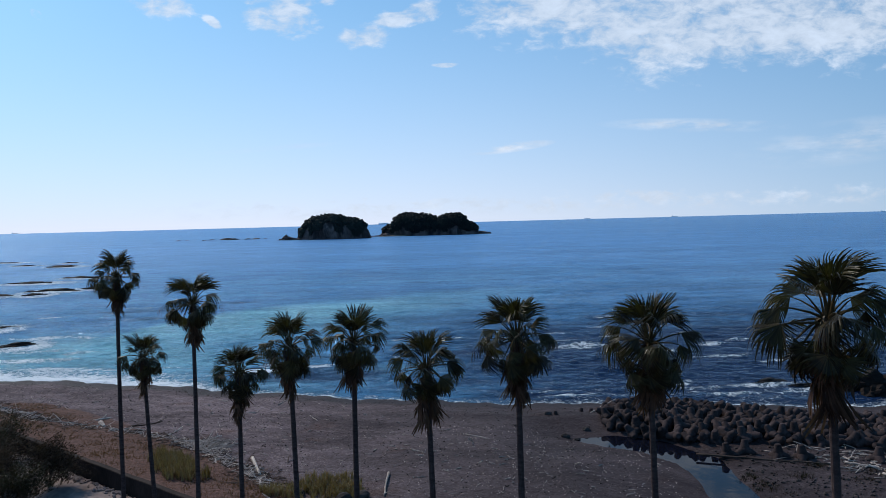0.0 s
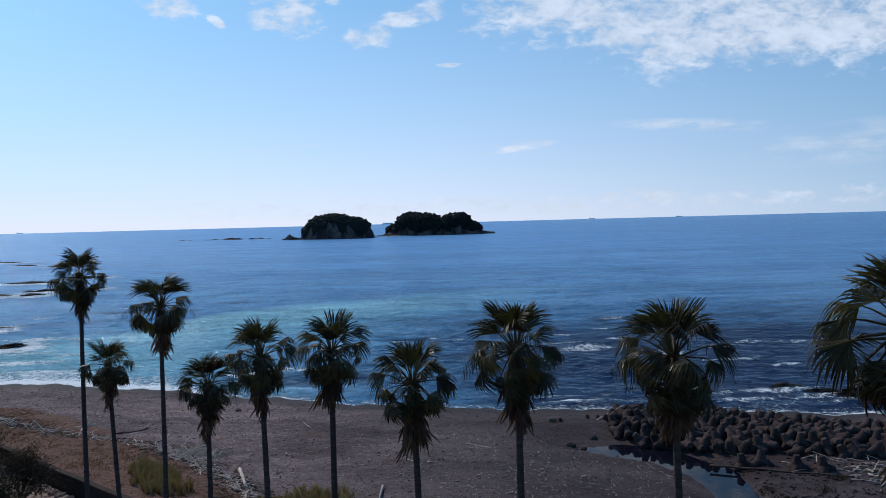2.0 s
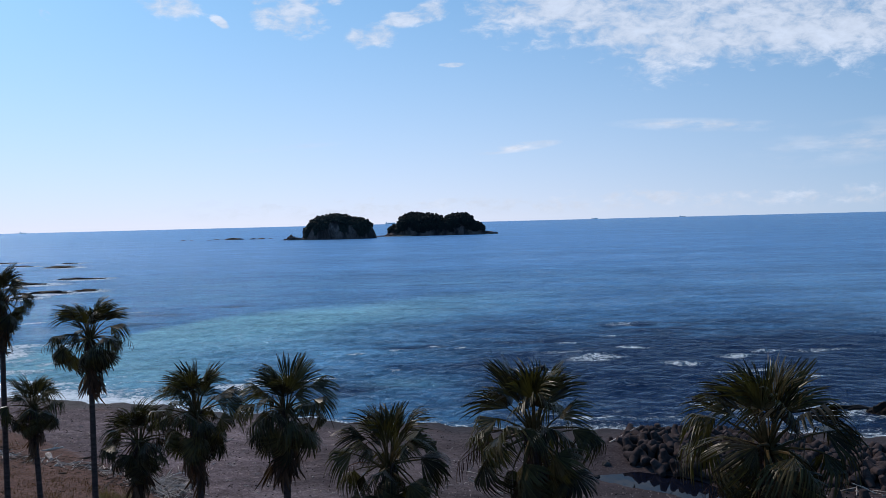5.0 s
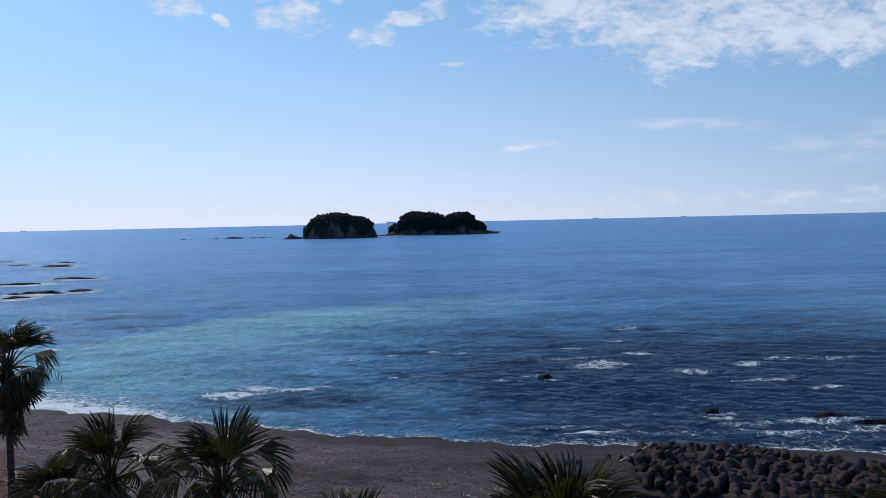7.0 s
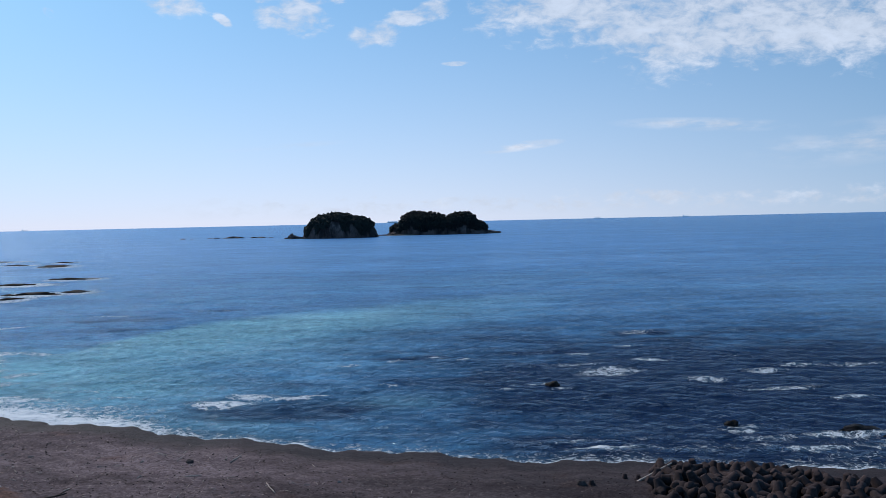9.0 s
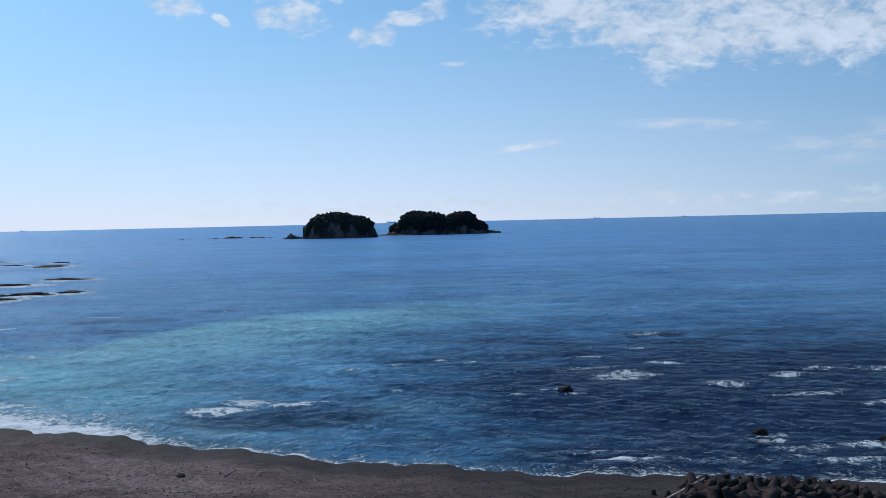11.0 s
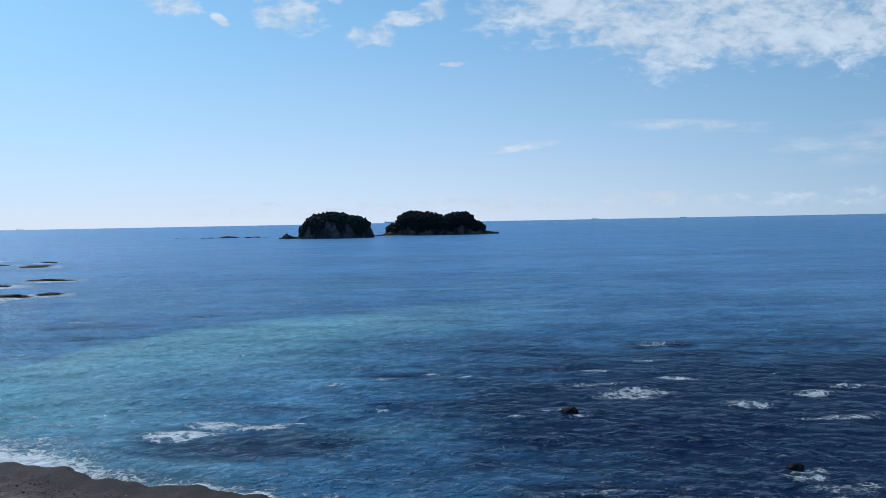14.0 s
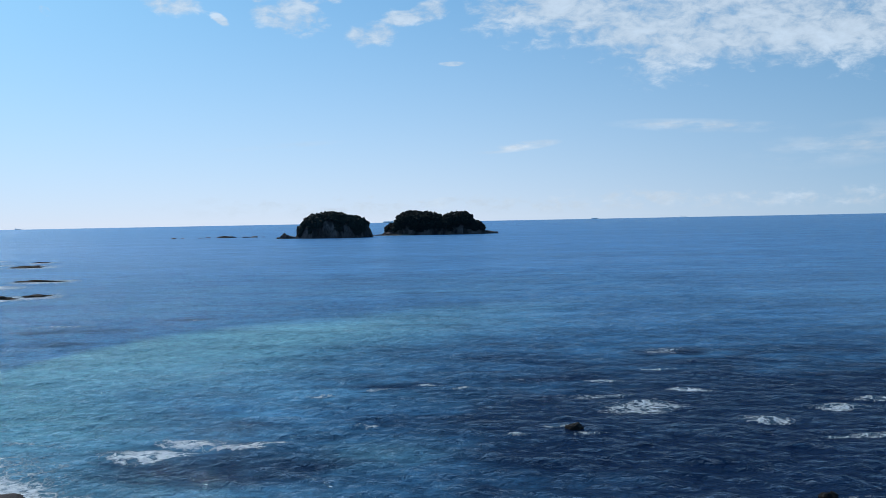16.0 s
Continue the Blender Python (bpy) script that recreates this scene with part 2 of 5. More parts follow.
def ground_material():
    m, g, p = material("shingle")
    at = place(g)
    wet, soil, inland = g.attribute("wet"), g.attribute("soil"), g.attribute("inland")
    sep = g.node("ShaderNodeSeparateXYZ")
    g.put(at, sep.inputs[0])
    lie = g.node("ShaderNodeCombineXYZ")
    g.put(g.math("MULTIPLY", sep.outputs[0], 0.10), lie.inputs[0]), g.put(g.math("MULTIPLY", inland, 0.42), lie.inputs[1])
    bands = g.noise(lie.outputs[0], 1.0, 5, 0.6, 0.5)
    broad = g.noise(g.mapping(at, (0.5, 1.0, 1)), 0.10, 6, 0.6, 0.4)
    mid = g.noise(g.mapping(at, (0.8, 1.2, 1)), 0.7, 6, 0.65)
    col = g.mix(g.ramp(broad, 0.32, 0.68), (0.070, 0.055, 0.061), (0.152, 0.122, 0.132))
    col = g.mix(g.math("MULTIPLY", g.ramp(mid, 0.45, 0.75), 0.55), col, (0.142, 0.115, 0.118))
    col = g.mix(1.0, col, g.ramp(bands, 0.3, 0.7, 0.74, 1.24), "MULTIPLY")
    rust = g.noise(at, 0.16, 4, 0.6)
    col = g.mix(g.math("MULTIPLY", g.ramp(rust, 0.58, 0.75), 0.5), col, (0.098, 0.050, 0.035))
    # pebbles of several sizes, each with its own grey
    for scale, k in ((9.0, 0.50), (3.2, 0.34)):
        tone = g.voronoi(at, scale, "F1", 1)
        s = g.node("ShaderNodeSeparateColor")
        g.put(tone, s.inputs[0])
        col = g.mix(k, col, g.mix(g.ramp(s.outputs[0], 0.0, 1.0, 0.0, 1.0), (0.512, 0.388, 0.352), (1.65, 1.62, 1.60)), "MULTIPLY")
        if scale > 5:
            col = g.mix(g.math("MULTIPLY", g.ramp(s.outputs[1], 0.92, 0.95, 0.0, 0.7), g.ramp(mid, 0.45, 0.6)), col, (0.366, 0.281, 0.255))
    dry = g.noise(g.mapping(at, (1.4, 1.4, 0.3)), 1.6, 8, 0.75)
    earth = g.mix(g.ramp(dry, 0.3, 0.7), (0.058, 0.033, 0.028), (0.178, 0.100, 0.082))
    col = g.mix(g.ramp(g.math("ADD", soil, g.math("MULTIPLY", g.math("SUBTRACT", mid, 0.5), 0.9)), 0.3, 0.7), col, earth)
    # wet shingle and the painted falloff on the right darken alike
    col = g.mix(g.math("MULTIPLY", wet, 0.80), col, (0.015, 0.010, 0.010))
    g.put(col, p.inputs["Base Color"])
    g.put(g.math("SUBTRACT", 0.95, g.math("MULTIPLY", wet, 0.30)), p.inputs["Roughness"])
    p.inputs["Specular IOR Level"].default_value = 0.06
    stones = g.math("ADD", g.math("MULTIPLY", g.voronoi(at, 9.0), -0.07), g.math("MULTIPLY", g.voronoi(at, 3.6), -0.10))
    stones = g.math("ADD", stones, g.math("MULTIPLY", g.noise(at, 0.8, 6, 0.6), 0.35))
    g.put(g.bump(stones, 0.6, 0.6), p.inputs["Normal"])
    return m


def simple(name, dark, light, scale, rough=0.85, bump=0.3, spread=0.1, stretch=(1, 1, 1), vary=0.0, metallic=0.0, stain=None):
    """Two tones mixed by noise at two scales, with relief; vary: how much each object differs."""
    m, g, p = material(name)
    at = g.mapping(local(g), stretch)
    a, b = g.noise(at, scale, 6, 0.6), g.noise(at, scale * 7, 5, 0.65)
    f = g.ramp(g.math("ADD", g.math("MULTIPLY", a, 0.65), g.math("MULTIPLY", b, 0.35)), 0.33, 0.67)
    col = g.mix(f, dark, light)
    if stain:
        col = g.mix(g.ramp(g.noise(at, scale * 0.6, 4, 0.6, 0.5), 0.52, 0.66, 0.0, 0.75), col, stain)
    if vary:
        r = g.node("ShaderNodeObjectInfo").outputs["Random"]
        k = g.math("ADD", 1 - vary, g.math("MULTIPLY", r, 2 * vary))
        grey = g.node("ShaderNodeCombineColor")
        for i in range(3):
            g.put(k, grey.inputs[i])
        col = g.mix(1.0, col, grey.outputs[0], "MULTIPLY")
    g.put(col, p.inputs["Base Color"])
    p.inputs["Roughness"].default_value, p.inputs["Metallic"].default_value, p.inputs["Specular IOR Level"].default_value = rough, metallic, 0.12
    g.put(g.bump(g.math("ADD", a, g.math("MULTIPLY", b, 0.4)), bump, spread), p.inputs["Normal"])
    return m


def leaf_material(name, dark, light, rough, through_light, scale=3.0, gloss=0.18):
    m = bpy.data.materials.new(name)
    m.use_nodes = True
    g = Nodes(m.node_tree)
    p = g.node("ShaderNodeBsdfPrincipled")
    thin = g.node("ShaderNodeBsdfTranslucent")
    at = local(g)
    r = g.node("ShaderNodeObjectInfo").outputs["Random"]
    isle = g.node("ShaderNodeNewGeometry").outputs["Random Per Island"]
    f = g.math("ADD", g.math("MULTIPLY", g.noise(at, scale, 4, 0.6), 0.5), g.math("ADD", g.math("MULTIPLY", r, 0.3), g.math("MULTIPLY", isle, 0.3)))
    col = g.mix(g.ramp(f, 0.25, 0.85), dark, light)
    g.put(col, p.inputs["Base Color"])
    p.inputs["Roughness"].default_value = rough
    p.inputs["Specular IOR Level"].default_value = gloss
    g.put(g.mix(1.0, col, (1.5, 1.9, 0.6), "MULTIPLY"), thin.inputs[0])
    mixed = g.node("ShaderNodeMixShader")
    mixed.inputs[0].default_value = through_light
    g.put(p.outputs[0], mixed.inputs[1]), g.put(thin.outputs[0], mixed.inputs[2])
    g.put(mixed.outputs[0], g.node("ShaderNodeOutputMaterial").inputs[0])
    return m


M_SEA, M_CREEK, M_GROUND = sea_material(), creek_material(), ground_material()
M_TRUNK = simple("palm_bark", (0.042, 0.028, 0.026), (0.100, 0.067, 0.063), 2.2, 0.95, 0.5, 0.08, (1, 1, 3.5), 0.12)
M_FROND = leaf_material("palm_frond", (0.015, 0.011, 0.008), (0.078, 0.060, 0.026), 0.32, 0.13, 3.0, 0.09)
M_STALK = simple("palm_stalk", (0.043, 0.029, 0.011), (0.104, 0.064, 0.026), 3.0, 0.5, 0.1, 0.02, vary=0.2)
M_DEAD = leaf_material("dead_frond", (0.034, 0.016, 0.011), (0.125, 0.060, 0.037), 0.85, 0.12)
M_CONCRETE = simple("weathered_concrete", (0.026, 0.018, 0.018), (0.076, 0.053, 0.052), 0.9, 0.9, 0.45, 0.10, (1, 1, 1), 0.28, stain=(0.018, 0.013, 0.012))
M_SLAB = simple("concrete_slab", (0.171, 0.126, 0.119), (0.293, 0.223, 0.202), 0.25, 0.9, 0.3, 0.05, stain=(0.110, 0.082, 0.070))
# landward face's shade put into the wall's dark tones, with random stains
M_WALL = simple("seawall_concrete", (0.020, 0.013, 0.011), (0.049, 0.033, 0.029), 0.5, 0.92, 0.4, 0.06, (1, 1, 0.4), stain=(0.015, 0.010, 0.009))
M_WOOD = simple("bleached_driftwood", (0.23, 0.175, 0.150), (0.66, 0.55, 0.48), 2.0, 0.85, 0.4, 0.05, (0.4, 3, 3), 0.3)
M_BROWNWOOD = simple("dark_driftwood", (0.049, 0.031, 0.025), (0.146, 0.097, 0.077), 2.0, 0.88, 0.4, 0.05, (0.4, 3, 3), 0.2)
M_ROCK = simple("dark_sea_rock", (0.007, 0.005, 0.005), (0.024, 0.018, 0.016), 0.6, 0.6, 0.8, 0.3, (1, 1, 1.6), 0.15)
M_SHELF = simple("reef_rock", (0.010, 0.007, 0.006), (0.034, 0.022, 0.018), 0.2, 0.85, 0.8, 0.4, (1, 1, 3), 0.1)
M_CLIFF = simple("island_cliff", (0.024, 0.017, 0.017), (0.215, 0.152, 0.135), 0.10, 0.92, 0.9, 2.0, (1, 1, 0.45), stain=(0.018, 0.016, 0.017))
M_SAND = simple("pale_sand", (0.20, 0.17, 0.14), (0.36, 0.31, 0.26), 0.1, 0.95, 0.2, 0.2)
M_WOODS = leaf_material("island_woods", (0.007, 0.009, 0.010), (0.027, 0.031, 0.025), 0.8, 0.05, 0.15)
M_SHRUB = leaf_material("shrub_leaf", (0.012, 0.009, 0.006), (0.040, 0.031, 0.016), 0.6, 0.15, 2.0)
M_SCRUB = leaf_material("dry_scrub", (0.022, 0.013, 0.010), (0.075, 0.042, 0.028), 0.85, 0.1, 2.0)
M_GRASS = leaf_material("dry_grass", (0.110, 0.066, 0.032), (0.300, 0.195, 0.104), 0.8, 0.12, 1.0)
M_BROWNGRASS = leaf_material("withered_grass", (0.066, 0.032, 0.024), (0.160, 0.078, 0.056), 0.9, 0.22, 1.0)
M_STONE = simple("beach_stone", (0.024, 0.018, 0.017), (0.085, 0.070, 0.066), 1.0, 0.85, 0.4, 0.1, vary=0.3)
# distance haze put into the ships' pale hull and cargo colours
M_HULL = simple("ship_hull", (0.74, 0.78, 0.82), (0.82, 0.85, 0.88), 0.05, 0.7, 0.1, 0.2)
M_CARGO = simple("ship_cargo", (0.76, 0.79, 0.82), (0.86, 0.88, 0.90), 0.08, 0.7, 0.1, 0.2)


# ---------------------------------------------------------------- mesh helpers
def mesh(name, verts, faces, mat, smooth=False):
    me = bpy.data.meshes.new(name)
    me.from_pydata([tuple(v) for v in verts], [], [tuple(f) for f in faces])
    me.materials.append(mat)
    if smooth:
        me.shade_smooth()
    me.update()
    return me


def part(name, data, parent=None, label="", at=None):
    """Link a mesh as one object, under a thing where one is given."""
    ob = new(name, data)
    if parent:
        ob.parent = parent
    if at is not None:
        ob.matrix_basis = at
    if label:
        ob["label"] = label
    return ob


class Build:
    """Gathers vertices and faces for one mesh."""

    def __init__(self):
        self.v, self.f = [], []

    def add(self, verts, faces):
        k = len(self.v)
        self.v += [tuple(p) for p in verts]
        self.f += [tuple(i + k for i in f) for f in faces]

    def tube(self, points, radii, sides=8, cap=True, wobble=0.0, rng=random):
        """A tube along points."""
        k = len(self.v)
        points = [Vector(p) for p in points]
        for i, p in enumerate(points):
            way = (points[min(i + 1, len(points) - 1)] - points[max(i - 1, 0)]).normalized()
            side = way.cross(Vector((0.31, 0.17, 0.93)) if abs(way.z) < 0.9 else Vector((1, 0.1, 0))).normalized()
            other = way.cross(side)
            for s in range(sides):
                a = 2 * math.pi * s / sides
                r = radii[i] * (1 + wobble * rng.uniform(-1, 1))
                self.v.append(tuple(p + side * (math.cos(a) * r) + other * (math.sin(a) * r)))
        n = len(points)
        for i in range(n - 1):
            for s in range(sides):
                a, b = k + i * sides + s, k + i * sides + (s + 1) % sides
                self.f.append((a, b, b + sides, a + sides))
        if cap:
            self.f.append(tuple(k + s for s in range(sides))[::-1])
            self.f.append(tuple(k + (n - 1) * sides + s for s in range(sides)))

    def mesh(self, name, mat, smooth=False):
        return mesh(name, self.v, self.f, mat, smooth)


def ico(level):
    bm = bmesh.new()
    bmesh.ops.create_icosphere(bm, subdivisions=level, radius=1)
    out = np.array([v.co for v in bm.verts]), [tuple(v.index for v in f.verts) for f in bm.faces]
    bm.free()
    return out


ICO1, ICO2, ICO3 = ico(1), ico(2), ico(3)


def lump(size, seed, shape=ICO3, rough=0.35, freq=1.2, flat=-0.35):
    """An uneven boulder of half-sizes size, with a flattened underside."""
    out = []
    for p in shape[0]:
        q = Vector(p)
        n = noise.fractal(q * freq + Vector((seed * 3.1, seed * 1.7, seed)), 0.8, 2.1, 4)
        c = noise.cell(q * (freq * 2.2) + Vector((seed, 0, seed)))
        k = 1 + rough * n + rough * 0.25 * c
        out.append((q.x * size[0] * k, q.y * size[1] * k, max(q.z, flat) * size[2] * k))
    return out


def noise2(x, y, scale, seed=0.0, octaves=4):
    """Value noise of arrays, about -1 to 1."""
    total, amp, norm = np.zeros(np.broadcast(x, y).shape), 1.0, 0.0
    for o in range(octaves):
        fx, fy = x * scale * 2 ** o + seed * 17.3 + o * 5.1, y * scale * 2 ** o + seed * 9.7 + o * 3.3
        ix, iy = np.floor(fx), np.floor(fy)
        tx, ty = fx - ix, fy - iy
        tx, ty = tx * tx * (3 - 2 * tx), ty * ty * (3 - 2 * ty)

        def h(a, b):
            s = np.sin(a * 127.1 + b * 311.7 + seed * 74.7) * 43758.5453
            return (s - np.floor(s)) * 2 - 1
        total = total + amp * ((h(ix, iy) * (1 - tx) + h(ix + 1, iy) * tx) * (1 - ty) + (h(ix, iy + 1) * (1 - tx) + h(ix + 1, iy + 1) * tx) * ty)
        norm += amp
        amp *= 0.5
    return total / norm


def grid_mesh(name, xs, ys, heights, mat, fields, smooth=True):
    """A sheet over the lines xs, ys with a height and named values at each crossing."""
    nx, ny = len(xs), len(ys)
    X, Y = np.meshgrid(xs, ys)
    co = np.stack([X, Y, heights], -1).reshape(-1, 3)
    i = np.arange(nx * ny).reshape(ny, nx)
    quads = np.stack([i[:-1, :-1], i[:-1, 1:], i[1:, 1:], i[1:, :-1]], -1).reshape(-1, 4)
    me = bpy.data.meshes.new(name)
    me.vertices.add(len(co)), me.loops.add(quads.size), me.polygons.add(len(quads))
    me.vertices.foreach_set("co", co.ravel().astype(np.float32))
    me.loops.foreach_set("vertex_index", quads.ravel().astype(np.int32))
    me.polygons.foreach_set("loop_start", np.arange(0, quads.size, 4, dtype=np.int32))
    me.polygons.foreach_set("loop_total", np.full(len(quads), 4, dtype=np.int32))
    me.update(calc_edges=True)
    me.materials.append(mat)
    for key, values in fields.items():
        me.attributes.new(key, "FLOAT", "POINT").data.foreach_set("value", values.ravel().astype(np.float32))
    if smooth:
        me.shade_smooth()
    return me


def spread(start, end, first, growth):
    """Steps from start to end that grow."""
    out, step, at = [], first, start
    way = 1 if end > start else -1
    while (end - at) * way > step:
        step *= growth
        at += way * step
        out.append(at)
    out[-1] = end
    return out


def step01(v, a, b):
    t = np.clip((v - a) / (b - a), 0, 1)
    return t * t * (3 - 2 * t)


# ---------------------------------------------------------------- shore, sea and ground
SHORE_X = [-900, -300, -110, -74, -62, -51, -37, -26, -16, -8, 4.5, 12, 24.5, 40, 60, 120, 900]
SHORE_Y = [330, 200, 134, 124.0, 121.5, 118.8, 114.6, 110.6, 107.2, 105.2, 102.0, 100.9, 98.9, 97.0, 95.5, 93, 90]


def shore_y(x):
    base = np.interp(x, SHORE_X, SHORE_Y)
    return base + 0.7 * np.sin(x * 0.31 + 1.0) + 0.45 * np.sin(x * 0.83) + 0.25 * np.sin(x * 1.9 + 2)


# places where the water breaks: x, y, half-length, half-width, strength
BREAKS = [(29, 146.5, 5.5, 3.6, 0.84), (37, 155.5, 3.0, 1.6, 0.9), (24.5, 152.5, 4.0, 1.6, 0.62), (26.5, 161.8, 3.4, 1.0, 0.85), (37.5, 171, 2.6, 0.9, 0.85), (41.5, 188, 4.5, 3.2, 0.62),
          (18.0, 138.2, 2.2, 0.8, 0.85), (20.0, 134.4, 2.0, 0.8, 0.62), (11.4, 134, 1.8, 0.6, 0.7), (-0.3, 160.6, 1.6, 0.7, 0.85), (3.6, 158.3, 1.6, 0.7, 0.7), (14.4, 163.3, 1.8, 0.5, 0.75), (-8.6, 158.3, 1.8, 0.5, 0.75),
          (-16, 154.2, 2.4, 0.9, 0.75), (-7, 138, 2.4, 0.9, 0.75), (-28.6, 126.6, 3.8, 2.2, 1.05), (-25.8, 131.0, 3.0, 2.0, 0.95), (-20.4, 129.6, 3.4, 1.2, 0.95), (-17.6, 131, 2.2, 0.8, 0.8),
          (43.2, 139, 2.4, 1.6, 0.85), (54, 145, 3.2, 2.0, 0.85), (61, 150, 2.6, 0.8, 0.8), (52, 132.4, 4.0, 1.2, 0.8), (58.5, 127.5, 4.0, 0.9, 0.8), (47, 132, 2.2, 0.9, 0.75), (52, 158, 1.6, 0.5, 0.7),
          (38, 112, 2.6, 1.6, 0.71), (41, 108, 4, 1.4, 0.55), (44, 103.5, 4.0, 1.2, 0.85), (50, 108.6, 4.5, 1.5, 0.85), (53.5, 105.5, 4, 1.4, 0.77), (22, 103.9, 4.0, 0.9, 1.1),
          (-95.5, 232, 7, 2.0, 0.7), (-111, 212, 6, 1.2, 0.85), (-81, 171, 3.4, 1.4, 1.0), (-91, 171, 7, 2.4, 1.0), (-68, 132, 6, 2.0, 1.0), (-72, 150, 4, 1.6, 0.8), (-112, 190, 5, 2, 0.71), (70, 150, 6, 1.6, 0.65),
          (-46, 131, 7, 1.2, 0.50), (-55, 136, 6, 1.0, 0.54), (33, 104, 8, 1.4, 0.42), (58, 103, 7, 1.6, 0.48), (49, 101, 8, 1.6, 0.42), (-30, 250, 3, 0.8, 0.55),
          (-78, 141, 9, 3.0, 1.0), (-64, 129.5, 9, 2.4, 0.95), (-84, 152, 8, 2.4, 0.8), (-48, 125, 8, 1.5, 0.7), (18, 107, 5, 0.8, 0.60), (-67, 241.5, 3, 0.8, 0.6)]
# flat reefs far out on the left: x, y, half-length, half-depth, turn
SHELVES = [(-198, 351, 11.5, 2.2, 0.02), (-188, 382, 9.5, 2.0, 0.06), (-197, 383, 3, 1.5, 0), (-158.5, 285.5, 4.5, 1.4, 0.2), (-160, 305, 7.5, 2.2, 0.15), (-148, 311, 5.0, 1.8, 0.25),
           (-260, 494, 9.5, 2.6, 0.05), (-264, 507, 8.5, 3.0, 0.0), (-345, 574, 12, 3.0, 0.03), (-300, 520, 8, 1.6, 0), (-361, 560, 8, 2.5, 0), (-91, 161, 4.0, 1.1, 0.5), (-113, 191, 3.6, 1.2, 0.4),
           (-282, 548, 6, 2, 0), (-173, 286, 6, 1.6, 0.1), (-170, 303, 3.0, 1.2, 0.0)]


# outer edge of the pale shoal, and dark beds of weed and rock: x, y, half-length, half-width, strength
SHOAL_X = [-400, -130, -95, -77, -72, -63, -48, -29, 6, 35, 90, 400]
SHOAL_Y = [60, 118, 150, 177, 197, 219, 236, 247, 290, 310, 330, 350]
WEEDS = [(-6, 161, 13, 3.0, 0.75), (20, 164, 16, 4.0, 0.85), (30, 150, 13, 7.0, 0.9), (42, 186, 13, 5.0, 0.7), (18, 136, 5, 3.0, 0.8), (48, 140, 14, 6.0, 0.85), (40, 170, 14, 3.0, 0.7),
         (-18, 131, 6, 2.4, 0.55), (-33, 128, 6, 2.0, 0.45), (-20, 140, 20, 5.0, 0.40), (-88, 224, 26, 7.0, 0.45), (-80, 205, 9, 3.0, 0.45), (-66, 243, 12, 3.0, 0.5), (-12, 304, 22, 4.0, 0.40),
         (25, 309, 16, 3.0, 0.35), (-8, 152, 14, 3.0, 0.45), (-30, 146, 12, 3.0, 0.35), (-14, 124, 26, 14, 0.55)]


